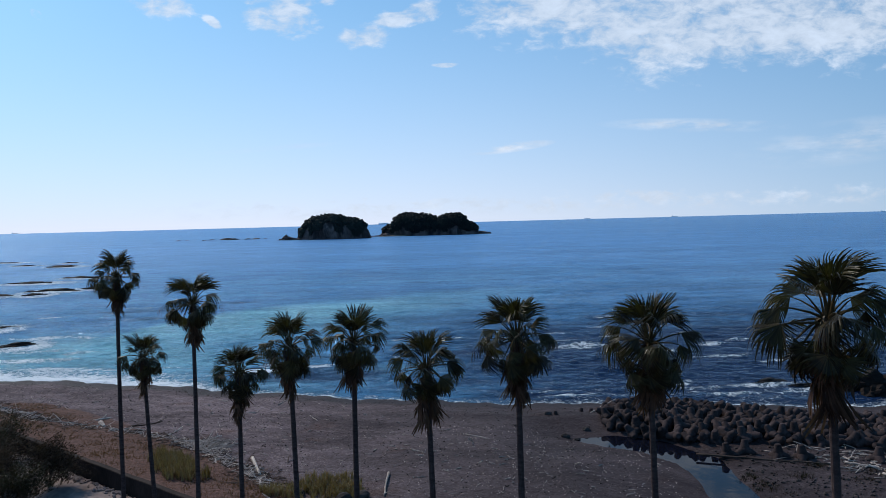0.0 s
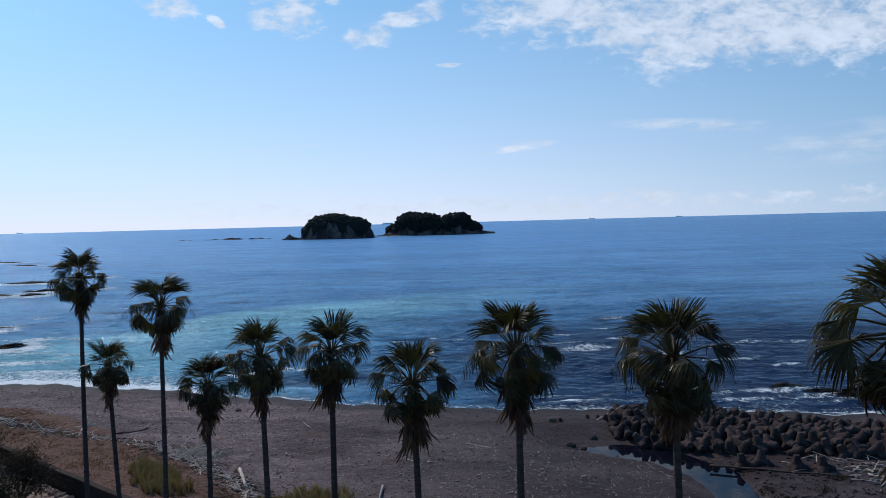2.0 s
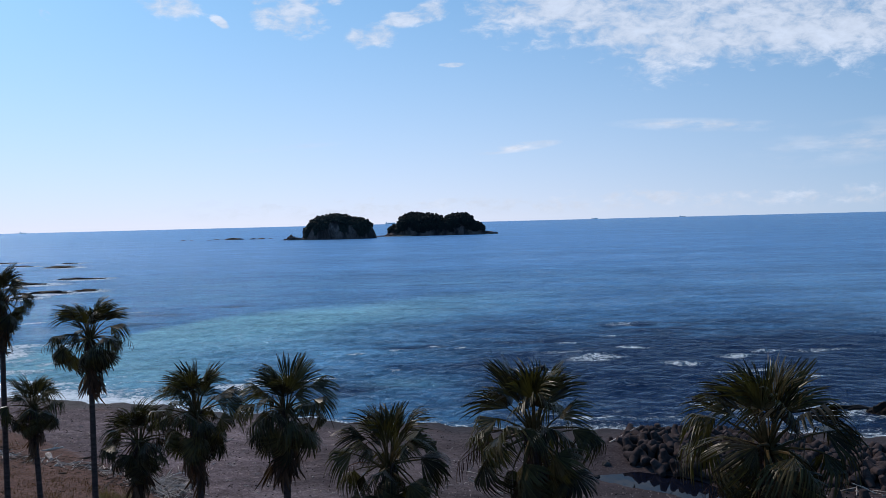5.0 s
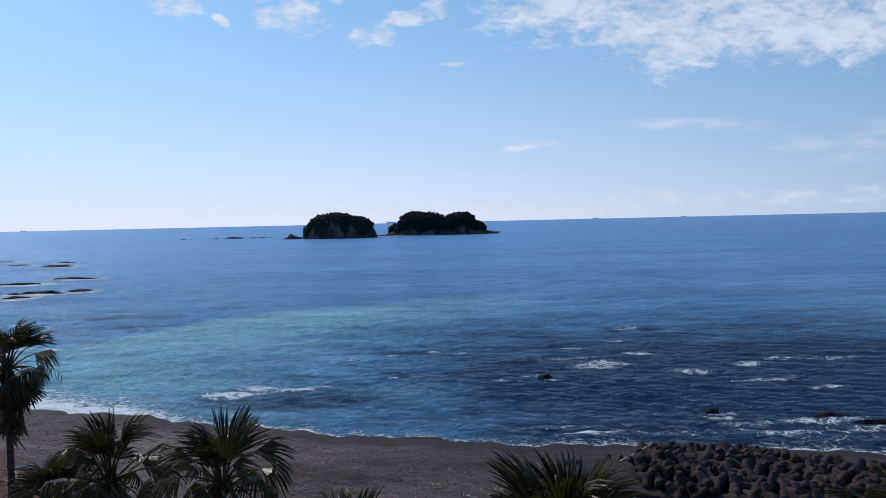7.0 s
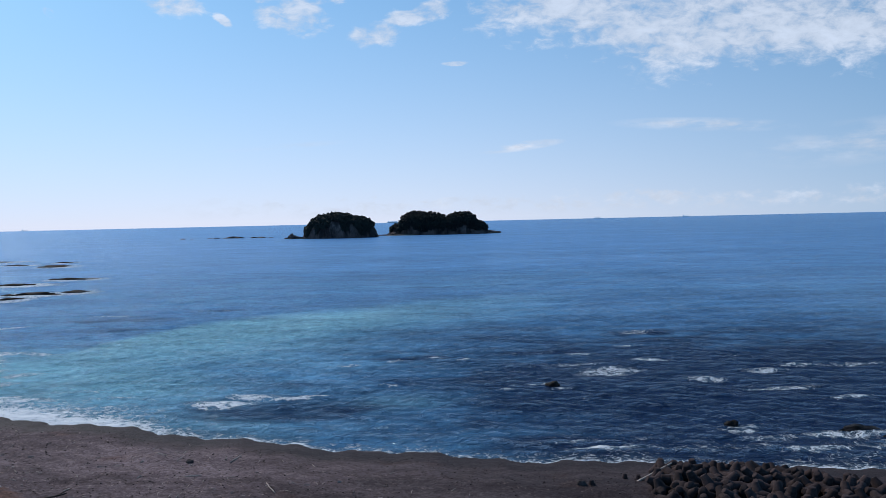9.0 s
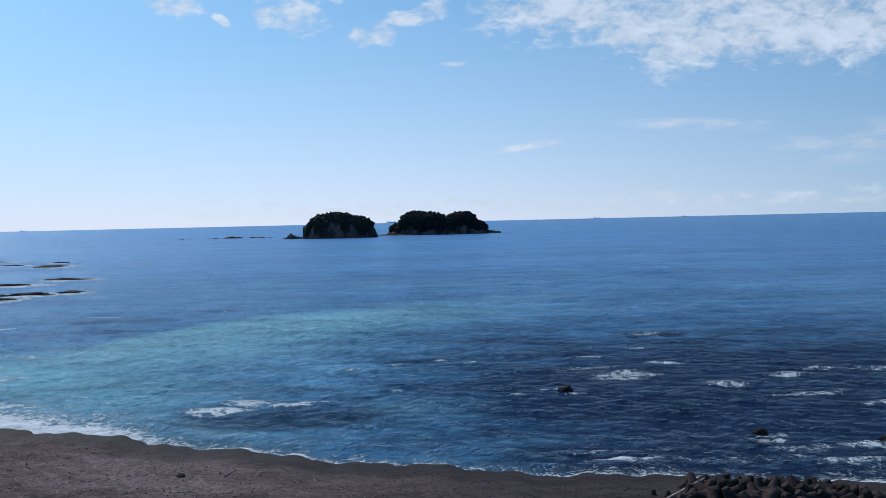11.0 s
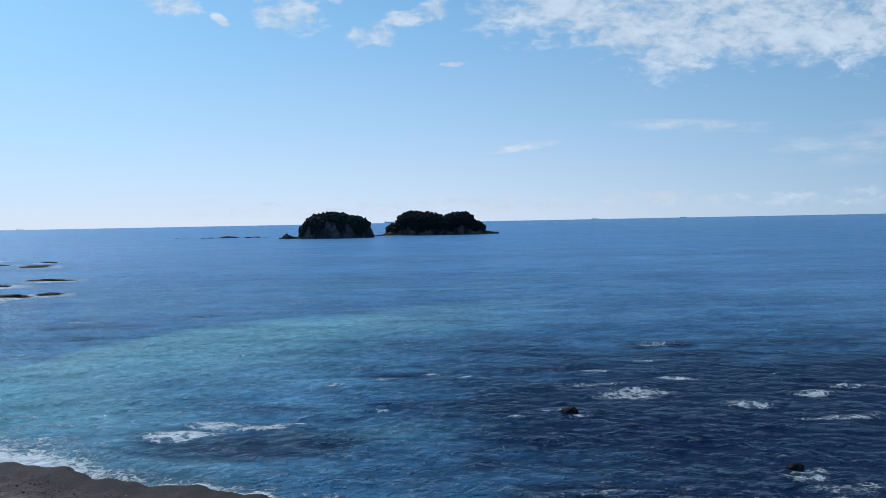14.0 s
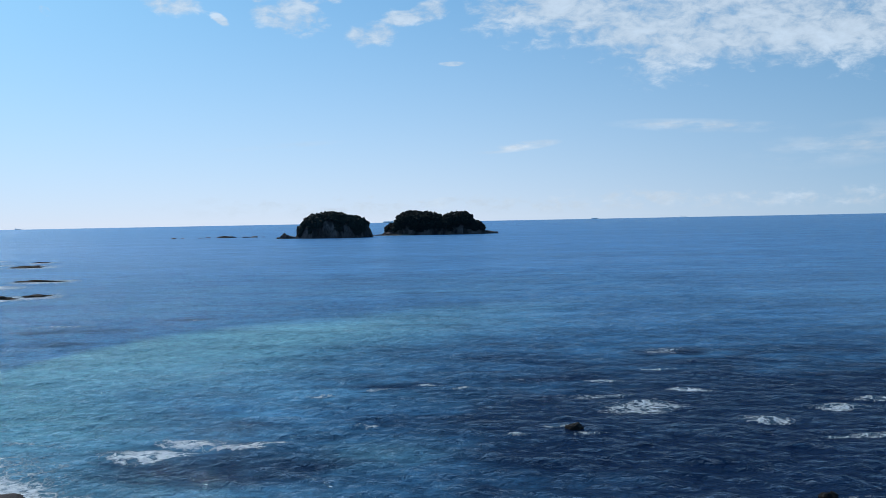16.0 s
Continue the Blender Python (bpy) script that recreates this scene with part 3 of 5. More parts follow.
def build_sea():
    xs = (spread(-112, -420, 0.9, 1.022) + spread(-420, -3800, 8, 1.2))[::-1] + list(np.arange(-112, -58, 0.8)) + list(np.arange(-58, 62, 0.5)) + list(np.arange(62, 82, 0.8)) + spread(82, 3800, 1.0, 1.16)
    ys = list(np.arange(94, 134, 0.36)) + list(np.arange(134, 215, 0.6)) + list(np.arange(215, 400, 1.7)) + spread(400, 4930, 1.8, 1.035)
    xs, ys = np.array(xs), np.array(ys)
    X, Y = np.meshgrid(xs, ys)
    cell = np.maximum(np.gradient(ys)[:, None] * np.ones_like(X), np.gradient(xs)[None, :] * np.ones_like(X))
    away = Y - shore_y(X)
    z = np.zeros_like(X)
    rng = np.random.RandomState(4)
    for k in range(26):
        length = 1.9 * 1.085 ** k
        amp = 0.021 * length ** 0.45
        a = rng.normal(0, 0.75)
        phase = 2 * math.pi * (X * math.sin(a) + Y * math.cos(a)) / length + rng.uniform(0, 6.3) + 0.9 * noise2(X, Y, 0.03, k + 1, 2)
        group = 0.55 + 0.45 * noise2(X * 0.6, Y, 0.5 / length, k + 40, 2)
        c = 0.5 + 0.5 * np.cos(phase)
        z += amp * group * (2 * c ** 1.5 - 0.9) * np.clip(1.6 - 3.2 * cell / length, 0, 1)
    z *= 0.30 + 0.70 * step01(away, 0, 22)
    # swell standing up before it breaks on the beach
    line = away + 1.4 * noise2(X, Y * 0, 0.06, 3, 2)
    gate = 0.5 + 0.5 * noise2(X, Y * 0, 0.045, 8, 2)
    z += 0.30 * gate * np.exp(-((line - 7.0) / 1.3) ** 2) + 0.10 * np.exp(-((line - 1.0) / 0.8) ** 2)
    foam = np.zeros_like(X)
    WX, WY = X + 2.6 * noise2(X, Y, 0.16, 31, 3), Y + 1.7 * noise2(X, Y, 0.22, 33, 3)
    for x, y, a, b, k in BREAKS:
        d = np.sqrt(((WX - x) / a) ** 2 + ((WY - y - 0.10 * (X - x) - 0.25 * b * ((X - x) / a) ** 2) / (b * 0.85)) ** 2)
        foam = np.maximum(foam, 0.74 * k * np.clip(1.5 - d, 0, 1) ** 0.8)
        z += 0.20 * k * np.exp(-((X - x) / a) ** 2 - ((Y - y - 0.6 * b) / (0.5 * b + 0.4)) ** 2)
    for x, y, a, b, turn in SHELVES:
        dx, dy = X - x, Y - y
        px, py = dx * math.cos(turn) + dy * math.sin(turn), dy * math.cos(turn) - dx * math.sin(turn)
        d = np.sqrt(((px - 0.35 * a) / (a * 1.7)) ** 2 + ((py + 1.5) / (b * 2.2 + 6.5)) ** 2)
        foam = np.maximum(foam, np.clip(1.6 * (1.3 - d), 0, 1) * (0.75 + 0.25 * noise2(X, Y, 0.08, 5, 2)))
    reach = 0.9 + 0.8 * noise2(X, Y * 0, 0.05, 12, 3)
    wash = np.exp(-((away + 0.1) / (0.42 + 0.25 * np.abs(reach))) ** 2) * 0.95
    sheet = 0.40 * np.clip(1 - (away - 0.5) / (2.2 + 2.0 * reach), 0, 1) * (away > -0.5)
    left = step01(-X, 18, 52)
    sheet += left * 0.88 * np.clip(1 - (away - 2.5) / (9 + 3 * reach), 0, 1) * (away > -0.5)
    rough_water = step01(X, -4, 26) * 0.15 * np.exp(-((away - 8) / 7) ** 2)
    foam = np.clip(np.maximum(np.maximum(foam, wash), sheet + rough_water), 0, 1.05)
    # pale shoal with a clear outer edge that sweeps in from the left; dark weed and rock on the right
    edge = np.interp(X, SHOAL_X, SHOAL_Y) + 5 * noise2(X, Y, 0.03, 22, 3)
    inner = edge - Y
    crisp = 24 + 60 * step01(X, -66, 20)
    shoal = step01(inner, -0.4 * crisp, crisp) * (0.36 + 0.64 * np.exp(-(np.clip(inner - 16, 0, None) / 58) ** 2)) * (1 - 0.80 * step01(X - 0.15 * (Y - 200), -58, 62))
    shoal = np.maximum(shoal, 0.22 * np.exp(-((Y - 300) / 110) ** 2) * step01(-X, -220, 0))
    shoal = np.maximum(shoal, 0.55 * np.exp(-(away / 24) ** 2) * step01(-X, -8, 34))
    shoal = np.maximum(shoal, 0.45 * np.exp(-((X + 4) / 11) ** 2 - ((Y - 127) / 7) ** 2))
    shoal = np.maximum(shoal, 0.95 * np.exp(-((X + 66) / 38) ** 2 - ((Y - 148 + 0.3 * (X + 66)) / 26) ** 2))
    shoal = np.clip(shoal + 0.12 * noise2(X, Y, 0.015, 21, 3), 0, 1)
    reef = 1.0 * step01(X + 0.25 * (Y - 130), -36, 44) * np.exp(-(np.clip(Y - 128, 0, None) / 66) ** 1.5)
    for x, y, a, b, k in WEEDS:
        reef = np.maximum(reef, k * np.exp(-((X - x) / a) ** 2 - ((Y - y - 0.08 * (X - x)) / b) ** 2))
    shore = np.exp(-np.clip(away, 0, None) / 1.8) * (1 - 0.5 * step01(X, 20, 40))
    # how far out: weights the painted sky light, weaker to the right
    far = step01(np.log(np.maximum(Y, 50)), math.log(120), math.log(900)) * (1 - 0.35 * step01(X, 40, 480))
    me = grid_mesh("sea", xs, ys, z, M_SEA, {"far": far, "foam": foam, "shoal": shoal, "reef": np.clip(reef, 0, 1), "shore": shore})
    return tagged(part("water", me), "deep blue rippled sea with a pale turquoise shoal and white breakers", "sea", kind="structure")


CREEK = [(19.2, 82.0, 0.5), (20.6, 81.4, 1.3), (22.8, 81.0, 2.5), (26.6, 78.9, 2.3), (29.8, 74.0, 2.3), (30.1, 67.0, 2.05), (29.8, 58.0, 2.05), (29.3, 40.0, 2.05)]
CREEK_Z = 0.50


def creek_distance(x, y):
    """Metres outside the creek's edge; negative within."""
    best = np.full(np.broadcast(x, y).shape, 1e9)
    for (ax, ay, aw), (bx, by, bw) in zip(CREEK, CREEK[1:]):
        t = np.clip(((x - ax) * (bx - ax) + (y - ay) * (by - ay)) / ((bx - ax) ** 2 + (by - ay) ** 2), 0, 1)
        d = np.hypot(x - ax - t * (bx - ax), y - ay - t * (by - ay)) - (aw + t * (bw - aw))
        best = np.minimum(best, d)
    return best


def ground_z(x, y):
    x, y = np.asarray(x, float), np.asarray(y, float)
    s = shore_y(x) - y
    z = np.where(s < 0, np.maximum(0.13 * s, -5), 0.15 + 0.115 * np.minimum(s, 11) + 0.05 * np.clip(s - 11, 0, 22))
    z = z + 0.22 * np.exp(-((s - 9.5 - 1.5 * np.sin(x * 0.2)) / 2.0) ** 2) * step01(-x, -22, -5)
    z = z + 0.12 * noise2(x, y, 0.09, 2) * step01(s, 1, 8) + 0.035 * noise2(x, y, 0.5, 6) * step01(s, 0.5, 3)
    flat = step01(x, 20, 34) * step01(s, 6, 14)
    z = z * (1 - flat) + flat * (0.85 + 0.18 * noise2(x, y, 0.12, 9))
    d = creek_distance(x, y) + 0.5 * noise2(x, y, 0.22, 14)
    bank = CREEK_Z + 0.02 + np.where(d > 0, 0.16 * d ** 1.0, np.maximum(0.35 * d, -0.7))
    return np.where(d < 12, np.minimum(z, bank), z)


def build_ground():
    xs = spread(-85, -900, 1.5, 1.2)[::-1] + list(np.arange(-85, -60, 0.8)) + list(np.arange(-60, 40, 0.5)) + list(np.arange(40, 75, 0.8)) + spread(75, 900, 1.5, 1.2)
    ys = spread(50, -900, 1.5, 1.2)[::-1] + list(np.arange(50, 96, 0.6)) + list(np.arange(96, 125, 0.3)) + list(np.arange(125, 130, 0.6)) + spread(130, 460, 1.5, 1.2)
    xs, ys = np.array(xs), np.array(ys)
    X, Y = np.meshgrid(xs, ys)
    z = ground_z(X, Y)
    s = shore_y(X) - Y
    wet = 1 - step01(s + 1.2 * noise2(X, Y * 0.3, 0.12, 31, 3), 3.0, 9.5)
    wet = np.maximum(wet, 0.8 * (1 - step01(creek_distance(X, Y) + 0.4 * noise2(X, Y, 0.3, 15), 0.2, 1.1)))
    wet = np.maximum(wet, 0.75 * (1 - step01(s + 2.0 * noise2(X, Y, 0.1, 33, 3), 8, 18)) * step01(X, -24, 8))
    # whole right side darkened: damp shingle plus lens falloff painted in
    wet = np.maximum(wet, 0.80 * step01(X + 4 * noise2(X, Y, 0.06, 37, 3), -22, 16))
    soil = 0.8 * step01(-X, -2, 10) * (1 - step01(Y + 0.764 * X, 44, 62)) + 0.25 * np.exp(-((X - 6.5) / 3) ** 2 - ((Y - 83) / 2.2) ** 2)
    me = grid_mesh("ground", xs, ys, z, M_GROUND, {"wet": wet, "soil": np.clip(soil, 0, 1), "inland": s})
    return tagged(part("ground", me), "dark grey shingle beach with scattered pale pebbles", "beach", kind="structure")


build_sea()
build_ground()


def build_creek():
    v, f = [], []
    pts = []
    for (ax, ay, aw), (bx, by, bw) in zip(CREEK, CREEK[1:]):
        for k in range(6):
            t = k / 6
            pts.append((ax + t * (bx - ax), ay + t * (by - ay), aw + t * (bw - aw)))
    for i, (x, y, w) in enumerate(pts):
        a, b = Vector(pts[max(i - 1, 0)][:2]), Vector(pts[min(i + 1, len(pts) - 1)][:2])
        n = (b - a).normalized()
        n = Vector((-n.y, n.x))
        for k in (-1.5, -0.5, 0.5, 1.5):
            v.append((x + n.x * k * (w + 0.9) / 1.5, y + n.y * k * (w + 0.9) / 1.5, CREEK_Z))
    for i in range(len(pts) - 1):
        for k in range(3):
            a = i * 4 + k
            f.append((a, a + 1, a + 5, a + 4))
    ob = part("creek", mesh("creek", v, f, M_CREEK, True))
    tagged(ob, "still dark creek water that mirrors the sky beside the breakwater", "creek", kind="structure")


build_creek()

# the seawall and the bank on its seaward side
WALL_A, WALL_B = Vector((-56.0, 86.8)), Vector((-2.0, 45.5))
WALL_WAY = (WALL_B - WALL_A).normalized()
WALL_OUT = Vector((-WALL_WAY.y, WALL_WAY.x))


def wall_point(along, out):
    p = WALL_A + WALL_WAY * along + WALL_OUT * out
    return p.x, p.y


def build_seawall():
    n = 34
    length = (WALL_B - WALL_A).length
    b = Build()
    profile = [(-0.12, 2.2), (0.0, 4.30), (0.04, 4.36), (0.50, 4.36), (0.54, 4.30), (0.6, 2.2)]
    rows = []
    for i in range(n + 1):
        s = length * i / n
        dz = 0.03 * math.sin(i * 1.7)
        rows.append([(*wall_point(s, o), z + (dz if z > 3 else 0)) for o, z in profile])
    verts = [p for r in rows for p in r]
    k = len(profile)
    faces = [(i * k + j, i * k + j + 1, (i + 1) * k + j + 1, (i + 1) * k + j) for i in range(n) for j in range(k - 1)]
    b.add(verts, faces)
    tagged(part("seawall", b.mesh("seawall", M_WALL)), "weathered concrete seawall, coloured dark as in its own shade", "wall", kind="structure")
    # grassed bank behind its crest
    xs, ys = np.linspace(0, length, 130), np.linspace(0.55, 19, 48)
    S, O = np.meshgrid(xs, ys)
    P = np.array(WALL_A)[None, None] + S[..., None] * np.array(WALL_WAY) + O[..., None] * np.array(WALL_OUT)
    toe = 12.5 - 3.5 * step01(S, 30, 55) + 1.2 * noise2(S, O * 0, 0.12, 3)
    t = np.clip(O / toe, 0, 1.4)
    z = 4.30 - 1.9 * t ** 1.3 + 0.14 * noise2(S, O, 0.35, 4) * step01(O, 0.5, 2)
    base = ground_z(P[..., 0], P[..., 1])
    z = np.where(t < 1, np.maximum(z, base + 0.02), base - 0.5 * (t - 1) * 4)
    me = grid_mesh("bank", xs, ys, z, M_GROUND, {"wet": np.zeros_like(z), "inland": shore_y(P[..., 0]) - P[..., 1], "soil": np.clip(1.25 - 0.75 * t ** 3, 0, 1)})
    co = np.stack([P[..., 0], P[..., 1], z], -1).reshape(-1, 3)
    me.vertices.foreach_set("co", co.ravel().astype(np.float32))
    me.update()
    tagged(part("grass_bank", me), "bank of withered reddish-brown grass behind the seawall", "bank", kind="structure")
    # concrete apron on the land side
    b = Build()
    xs, os = 20, 8
    base = [[(*wall_point(24 + 30 * i / xs, -0.25 - 7.5 * j / os), 2.86 + 0.03 * math.sin(i * 2.1 + j)) for j in range(os + 1)] for i in range(xs + 1)]
    verts = [p for r in base for p in r]
    b.add(verts, [(i * (os + 1) + j, i * (os + 1) + j + 1, (i + 1) * (os + 1) + j + 1, (i + 1) * (os + 1) + j) for i in range(xs) for j in range(os)])
    slab = b.mesh("apron", M_SLAB)
    bm = bmesh.new()
    bm.from_mesh(slab)
    bmesh.ops.recalc_face_normals(bm, faces=bm.faces)
    if bm.faces[0].normal.z < 0:
        bmesh.ops.reverse_faces(bm, faces=bm.faces)
    out = bmesh.ops.extrude_face_region(bm, geom=bm.faces[:])
    for e in out["geom"]:
        if isinstance(e, bmesh.types.BMVert):
            e.co.z -= 0.35
    bm.to_mesh(slab)
    bm.free()
    tagged(part("pavement", slab), "pale concrete apron at the foot of the seawall", "pavement", kind="structure")


build_seawall()


# ---------------------------------------------------------------- islands and far things
def build_island(name, label, humps, x0, x1, y, depth, cliff, seed, count):
    """An island from x0 to x1: bare cliffs below, woods above. humps: x, top, half-width."""
    rng = random.Random(seed)

    def crest(x):
        return max(h * max(0.0, 1 - abs((x - hx) / hw) ** 3.2) ** 0.55 for hx, h, hw in humps)

    nu, nv = 90, 26
    verts, faces = [], []
    for i in range(nu):
        x = x0 + (x1 - x0) * i / (nu - 1)
        top = crest(x) - 4.0
        half = depth * (0.25 + 0.75 * math.sin(math.pi * min(max((x - x0) / (x1 - x0), 0.02), 0.98)) ** 0.6)
        for j in range(nv):
            a = math.pi * j / (nv - 1)
            yy = y - math.cos(a) * half
            lift = math.sin(a) ** 0.42
            n = noise.fractal(Vector((x * 0.05, yy * 0.05, a * 2 + seed)), 0.9, 2.0, 5)
            gully = noise.fractal(Vector((x * 0.14, seed, a * 0.6)), 0.8, 2.0, 3)
            z = max(top, 1.2) * lift * (1 + 0.10 * n) - 1.5
            out = (2.8 * n + 3.0 * gully) * math.sin(a) ** 0.3
            verts.append((x + 1.2 * n, yy + (-out if a < math.pi / 2 else out), z))
    for i in range(nu - 1):
        for j in range(nv - 1):
            k = i * nv + j
            faces.append((k, k + nv, k + nv + 1, k + 1))
    thing = part(name, mesh(name, verts, faces, M_CLIFF))
    tagged(thing, label, "island")
    b = Build()
    made = 0
    while made < count:
        x = rng.uniform(x0, x1)
        h = crest(x)
        if h < 6:
            continue
        q = rng.uniform(0.12, 1.0)
        a = math.asin(min(1.0, q ** (1 / 0.42)))
        if rng.random() < 0.25:
            a = math.pi - a
        half = depth * (0.25 + 0.75 * math.sin(math.pi * (x - x0) / (x1 - x0)) ** 0.6)
        yy = y - math.cos(a) * half
        z = (h - 4.0) * q
        low = cliff * (1.0 + 1.7 * noise.fractal(Vector((x * 0.05, seed, 0)), 0.9, 2.0, 4))
        if z < low:
            continue
        r = rng.uniform(0.7, 1.9) + 1.4 * rng.random() ** 6
        z = min(z, h - r * 1.3) + rng.uniform(-0.4, 1.5)
        b.add([(x + p[0], yy + p[1] - 1.0, z + p[2] + 0.6) for p in lump((r, r, r * rng.uniform(0.7, 1.15)), rng.uniform(0, 99), ICO2, 0.75, 1.5, -0.8)], ICO2[1])
        made += 1
    part("woodland", b.mesh("woodland", M_WOODS), thing, "dense dark evergreen trees")["kind"] = "stuff"
    return thing


build_island("island", "steep wooded islet with pale weathered cliffs", [(-200, 37.0, 37), (-174, 34.0, 41), (-224, 24, 17), (-188, 39, 26)], -240, -133, 1125, 34, 14.5, 3, 1700)
build_island("island", "twin-humped wooded islet with a low rocky point", [(-83, 39.0, 32), (-62, 37.0, 34), (-14, 36.5, 31), (-40, 29, 60), (3, 24, 27), (-108, 20, 21), (22, 8, 17)], -136, 41, 1225, 38, 7.5, 8, 2400)


def rock(name, at, size, seed, mat, label, category="rock", rough=0.35, freq=1.2, shape=ICO3, group="", turn=0.0):
    ob = part(name, mesh(name, lump(size, seed, shape, rough, freq), shape[1], mat))
    ob.matrix_basis = pose(*at, 0, 0, math.degrees(turn))
    return tagged(ob, label, category, group)


# low points and skerries round the islands
for x, y, sx, sy, sz, s in ((-260, 1112, 11, 5, 2.6, 1), (-254, 1113, 6, 4, 7.0, 2), (-244, 1110, 12, 5, 4.0, 3), (-128, 1205, 18, 7, 2.2, 4), (-118, 1200, 14, 7, 5.0, 5), (30, 1215, 16, 6, 5.0, 6),
                            (40, 1216, 9, 5, 2.6, 7), (8, 1196, 16, 6, 5, 11)):
    rock("islet_rock", (x, y, -0.6), (sx, sy, sz), s, M_CLIFF, "bare weathered rock at the foot of the islet", rough=0.5)
rock("sand_spit", (-104, 1190, -0.5), (26, 6, 1.7), 9, M_SAND, "pale sandy spit at the foot of the islet", "sand spit", rough=0.3)
for x, sx, sz, s in ((-462, 5, 1.6, 11), (-448, 4, 1.2, 12), (-420, 5, 1.5, 13), (-408, 7, 1.8, 14), (-383, 12, 3.4, 15), (-370, 9, 2.8, 16), (-347, 7, 2.2, 17), (-335, 8, 2.0, 18), (-320, 5, 1.3, 19), (-395, 6, 1.2, 20)):
    rock("skerry", (x, 1236 + 3 * math.sin(s), -0.5), (sx, 4, sz), s, M_ROCK, "low dark skerry far out in the sea", rough=0.5, shape=ICO2, group="line of far skerries")
for i, (x, y, a, b, turn) in enumerate(SHELVES):
    ob = rock("reef_shelf", (x, y, -0.25), (a, b, 0.95 if a > 3.7 else 0.7), 30 + i, M_SHELF, "flat brown reef shelf awash in white foam", "reef", 0.5, 1.5, group="reef shelves", turn=turn)
# boulders off the beach
for x, y, sx, sy, sz, s in ((18.8, 136.4, 1.0, 0.8, 0.75, 50), (37.8, 113.2, 0.9, 0.7, 0.75, 51), (51.5, 110.6, 2.2, 1.0, 0.8, 52), (55.6, 107.8, 2.6, 1.0, 0.6, 53)):
    rock("sea_boulder", (x, y, -0.12), (sx, sy, sz), s, M_ROCK, "wet black boulder washed by the waves", rough=0.4, group="boulders off the beach")
for x, y, sx, sy, sz, s in ((60.5, 104.6, 2.4, 1.8, 2.2, 54), (63.5, 104.2, 2.8, 2.0, 2.8, 55), (58.3, 105.8, 1.6, 1.2, 1.3, 56), (66.5, 102.5, 2.5, 2.0, 2.4, 57), (61.8, 102.0, 1.8, 1.4, 1.5, 58)):
    rock("brown_rock", (x, y, -0.3), (sx, sy, sz), s, M_SHELF, "jagged brown rock at the waterline", rough=0.5, freq=1.6, group="brown rocks at the waterline")


def build_ship(x, y, length, height, cargo):
    thing = tagged(new("ship"), "cargo ship far off on the horizon, coloured pale as in haze", "ship", "ships on the horizon")
    thing.location = (x, y, 0)
    h = length / 2
    hull = Build()
    outline = [(-h, -0.5), (-h, 0.5), (h * 0.8, 0.5), (h, 0.0), (h * 0.8, -0.5)]
    w = length * 0.14
    hull.add([(px * 0.97, py * w, -0.5) for px, py in outline] + [(px, py * w, height * 0.42) for px, py in outline],
             [(0, 1, 2, 3, 4)[::-1], (5, 6, 7, 8, 9)] + [(i, (i + 1) % 5, (i + 1) % 5 + 5, i + 5) for i in range(5)])
    part("hull", hull.mesh("hull", M_HULL), thing)
    bridge = Build()
    box(bridge, -h * 0.72, 0, height * 0.42, length * 0.09, w * 0.8, height * 0.58)
    box(bridge, -h * 0.72, 0, height, length * 0.05, w * 1.0, height * 0.08)
    part("bridge", bridge.mesh("bridge", M_CARGO), thing)
    if cargo:
        for k in range(5):
            c = Build()
            box(c, -h * 0.42 + k * length * 0.12, 0, height * 0.42, length * 0.105, w * 0.85, height * (0.36 + 0.10 * math.sin(k * 2.2)))
            part("container_stack", c.mesh("container_stack", M_CARGO), thing)


def box(b, x, y, z, sx, sy, sz):
    """A block centred on x, y that stands on z."""
    v = [(x + sx / 2 * i, y + sy / 2 * j, z + sz * k) for k in (0, 1) for j in (-1, 1) for i in (-1, 1)]
    b.add(v, [(0, 2, 3, 1), (4, 5, 7, 6), (0, 1, 5, 4), (2, 6, 7, 3), (0, 4, 6, 2), (1, 3, 7, 5)])


for x, y, length, height, cargo in ((-500, 4780, 78, 11, True), (770, 4800, 46, 6, True), (1310, 4800, 40, 8, False), (-2870, 4800, 42, 8, False), (2480, 4600, 26, 8, False)):
    build_ship(x, y, length, height, cargo)


# ---------------------------------------------------------------- breakwater
def tetrapod_mesh():
    """Four tapered concrete legs that meet in the middle; about 2.6 m high."""
    b = Build()
    ways = [Vector((0, 0, 1))] + [Vector((math.cos(a) * 0.943, math.sin(a) * 0.943, -0.333)) for a in (0.0, 2.0944, 4.1888)]
    for w in ways:
        pts = [w * t for t in (0.0, 0.40, 0.62, 1.42, 1.50, 1.53)]
        b.tube(pts, [0.70, 0.70, 0.62, 0.43, 0.39, 0.32], 12)
    b.add(np.array(ICO2[0]) * 0.80, ICO2[1])
    me = b.mesh("tetrapod", M_CONCRETE)
    me.shade_smooth()
    return me


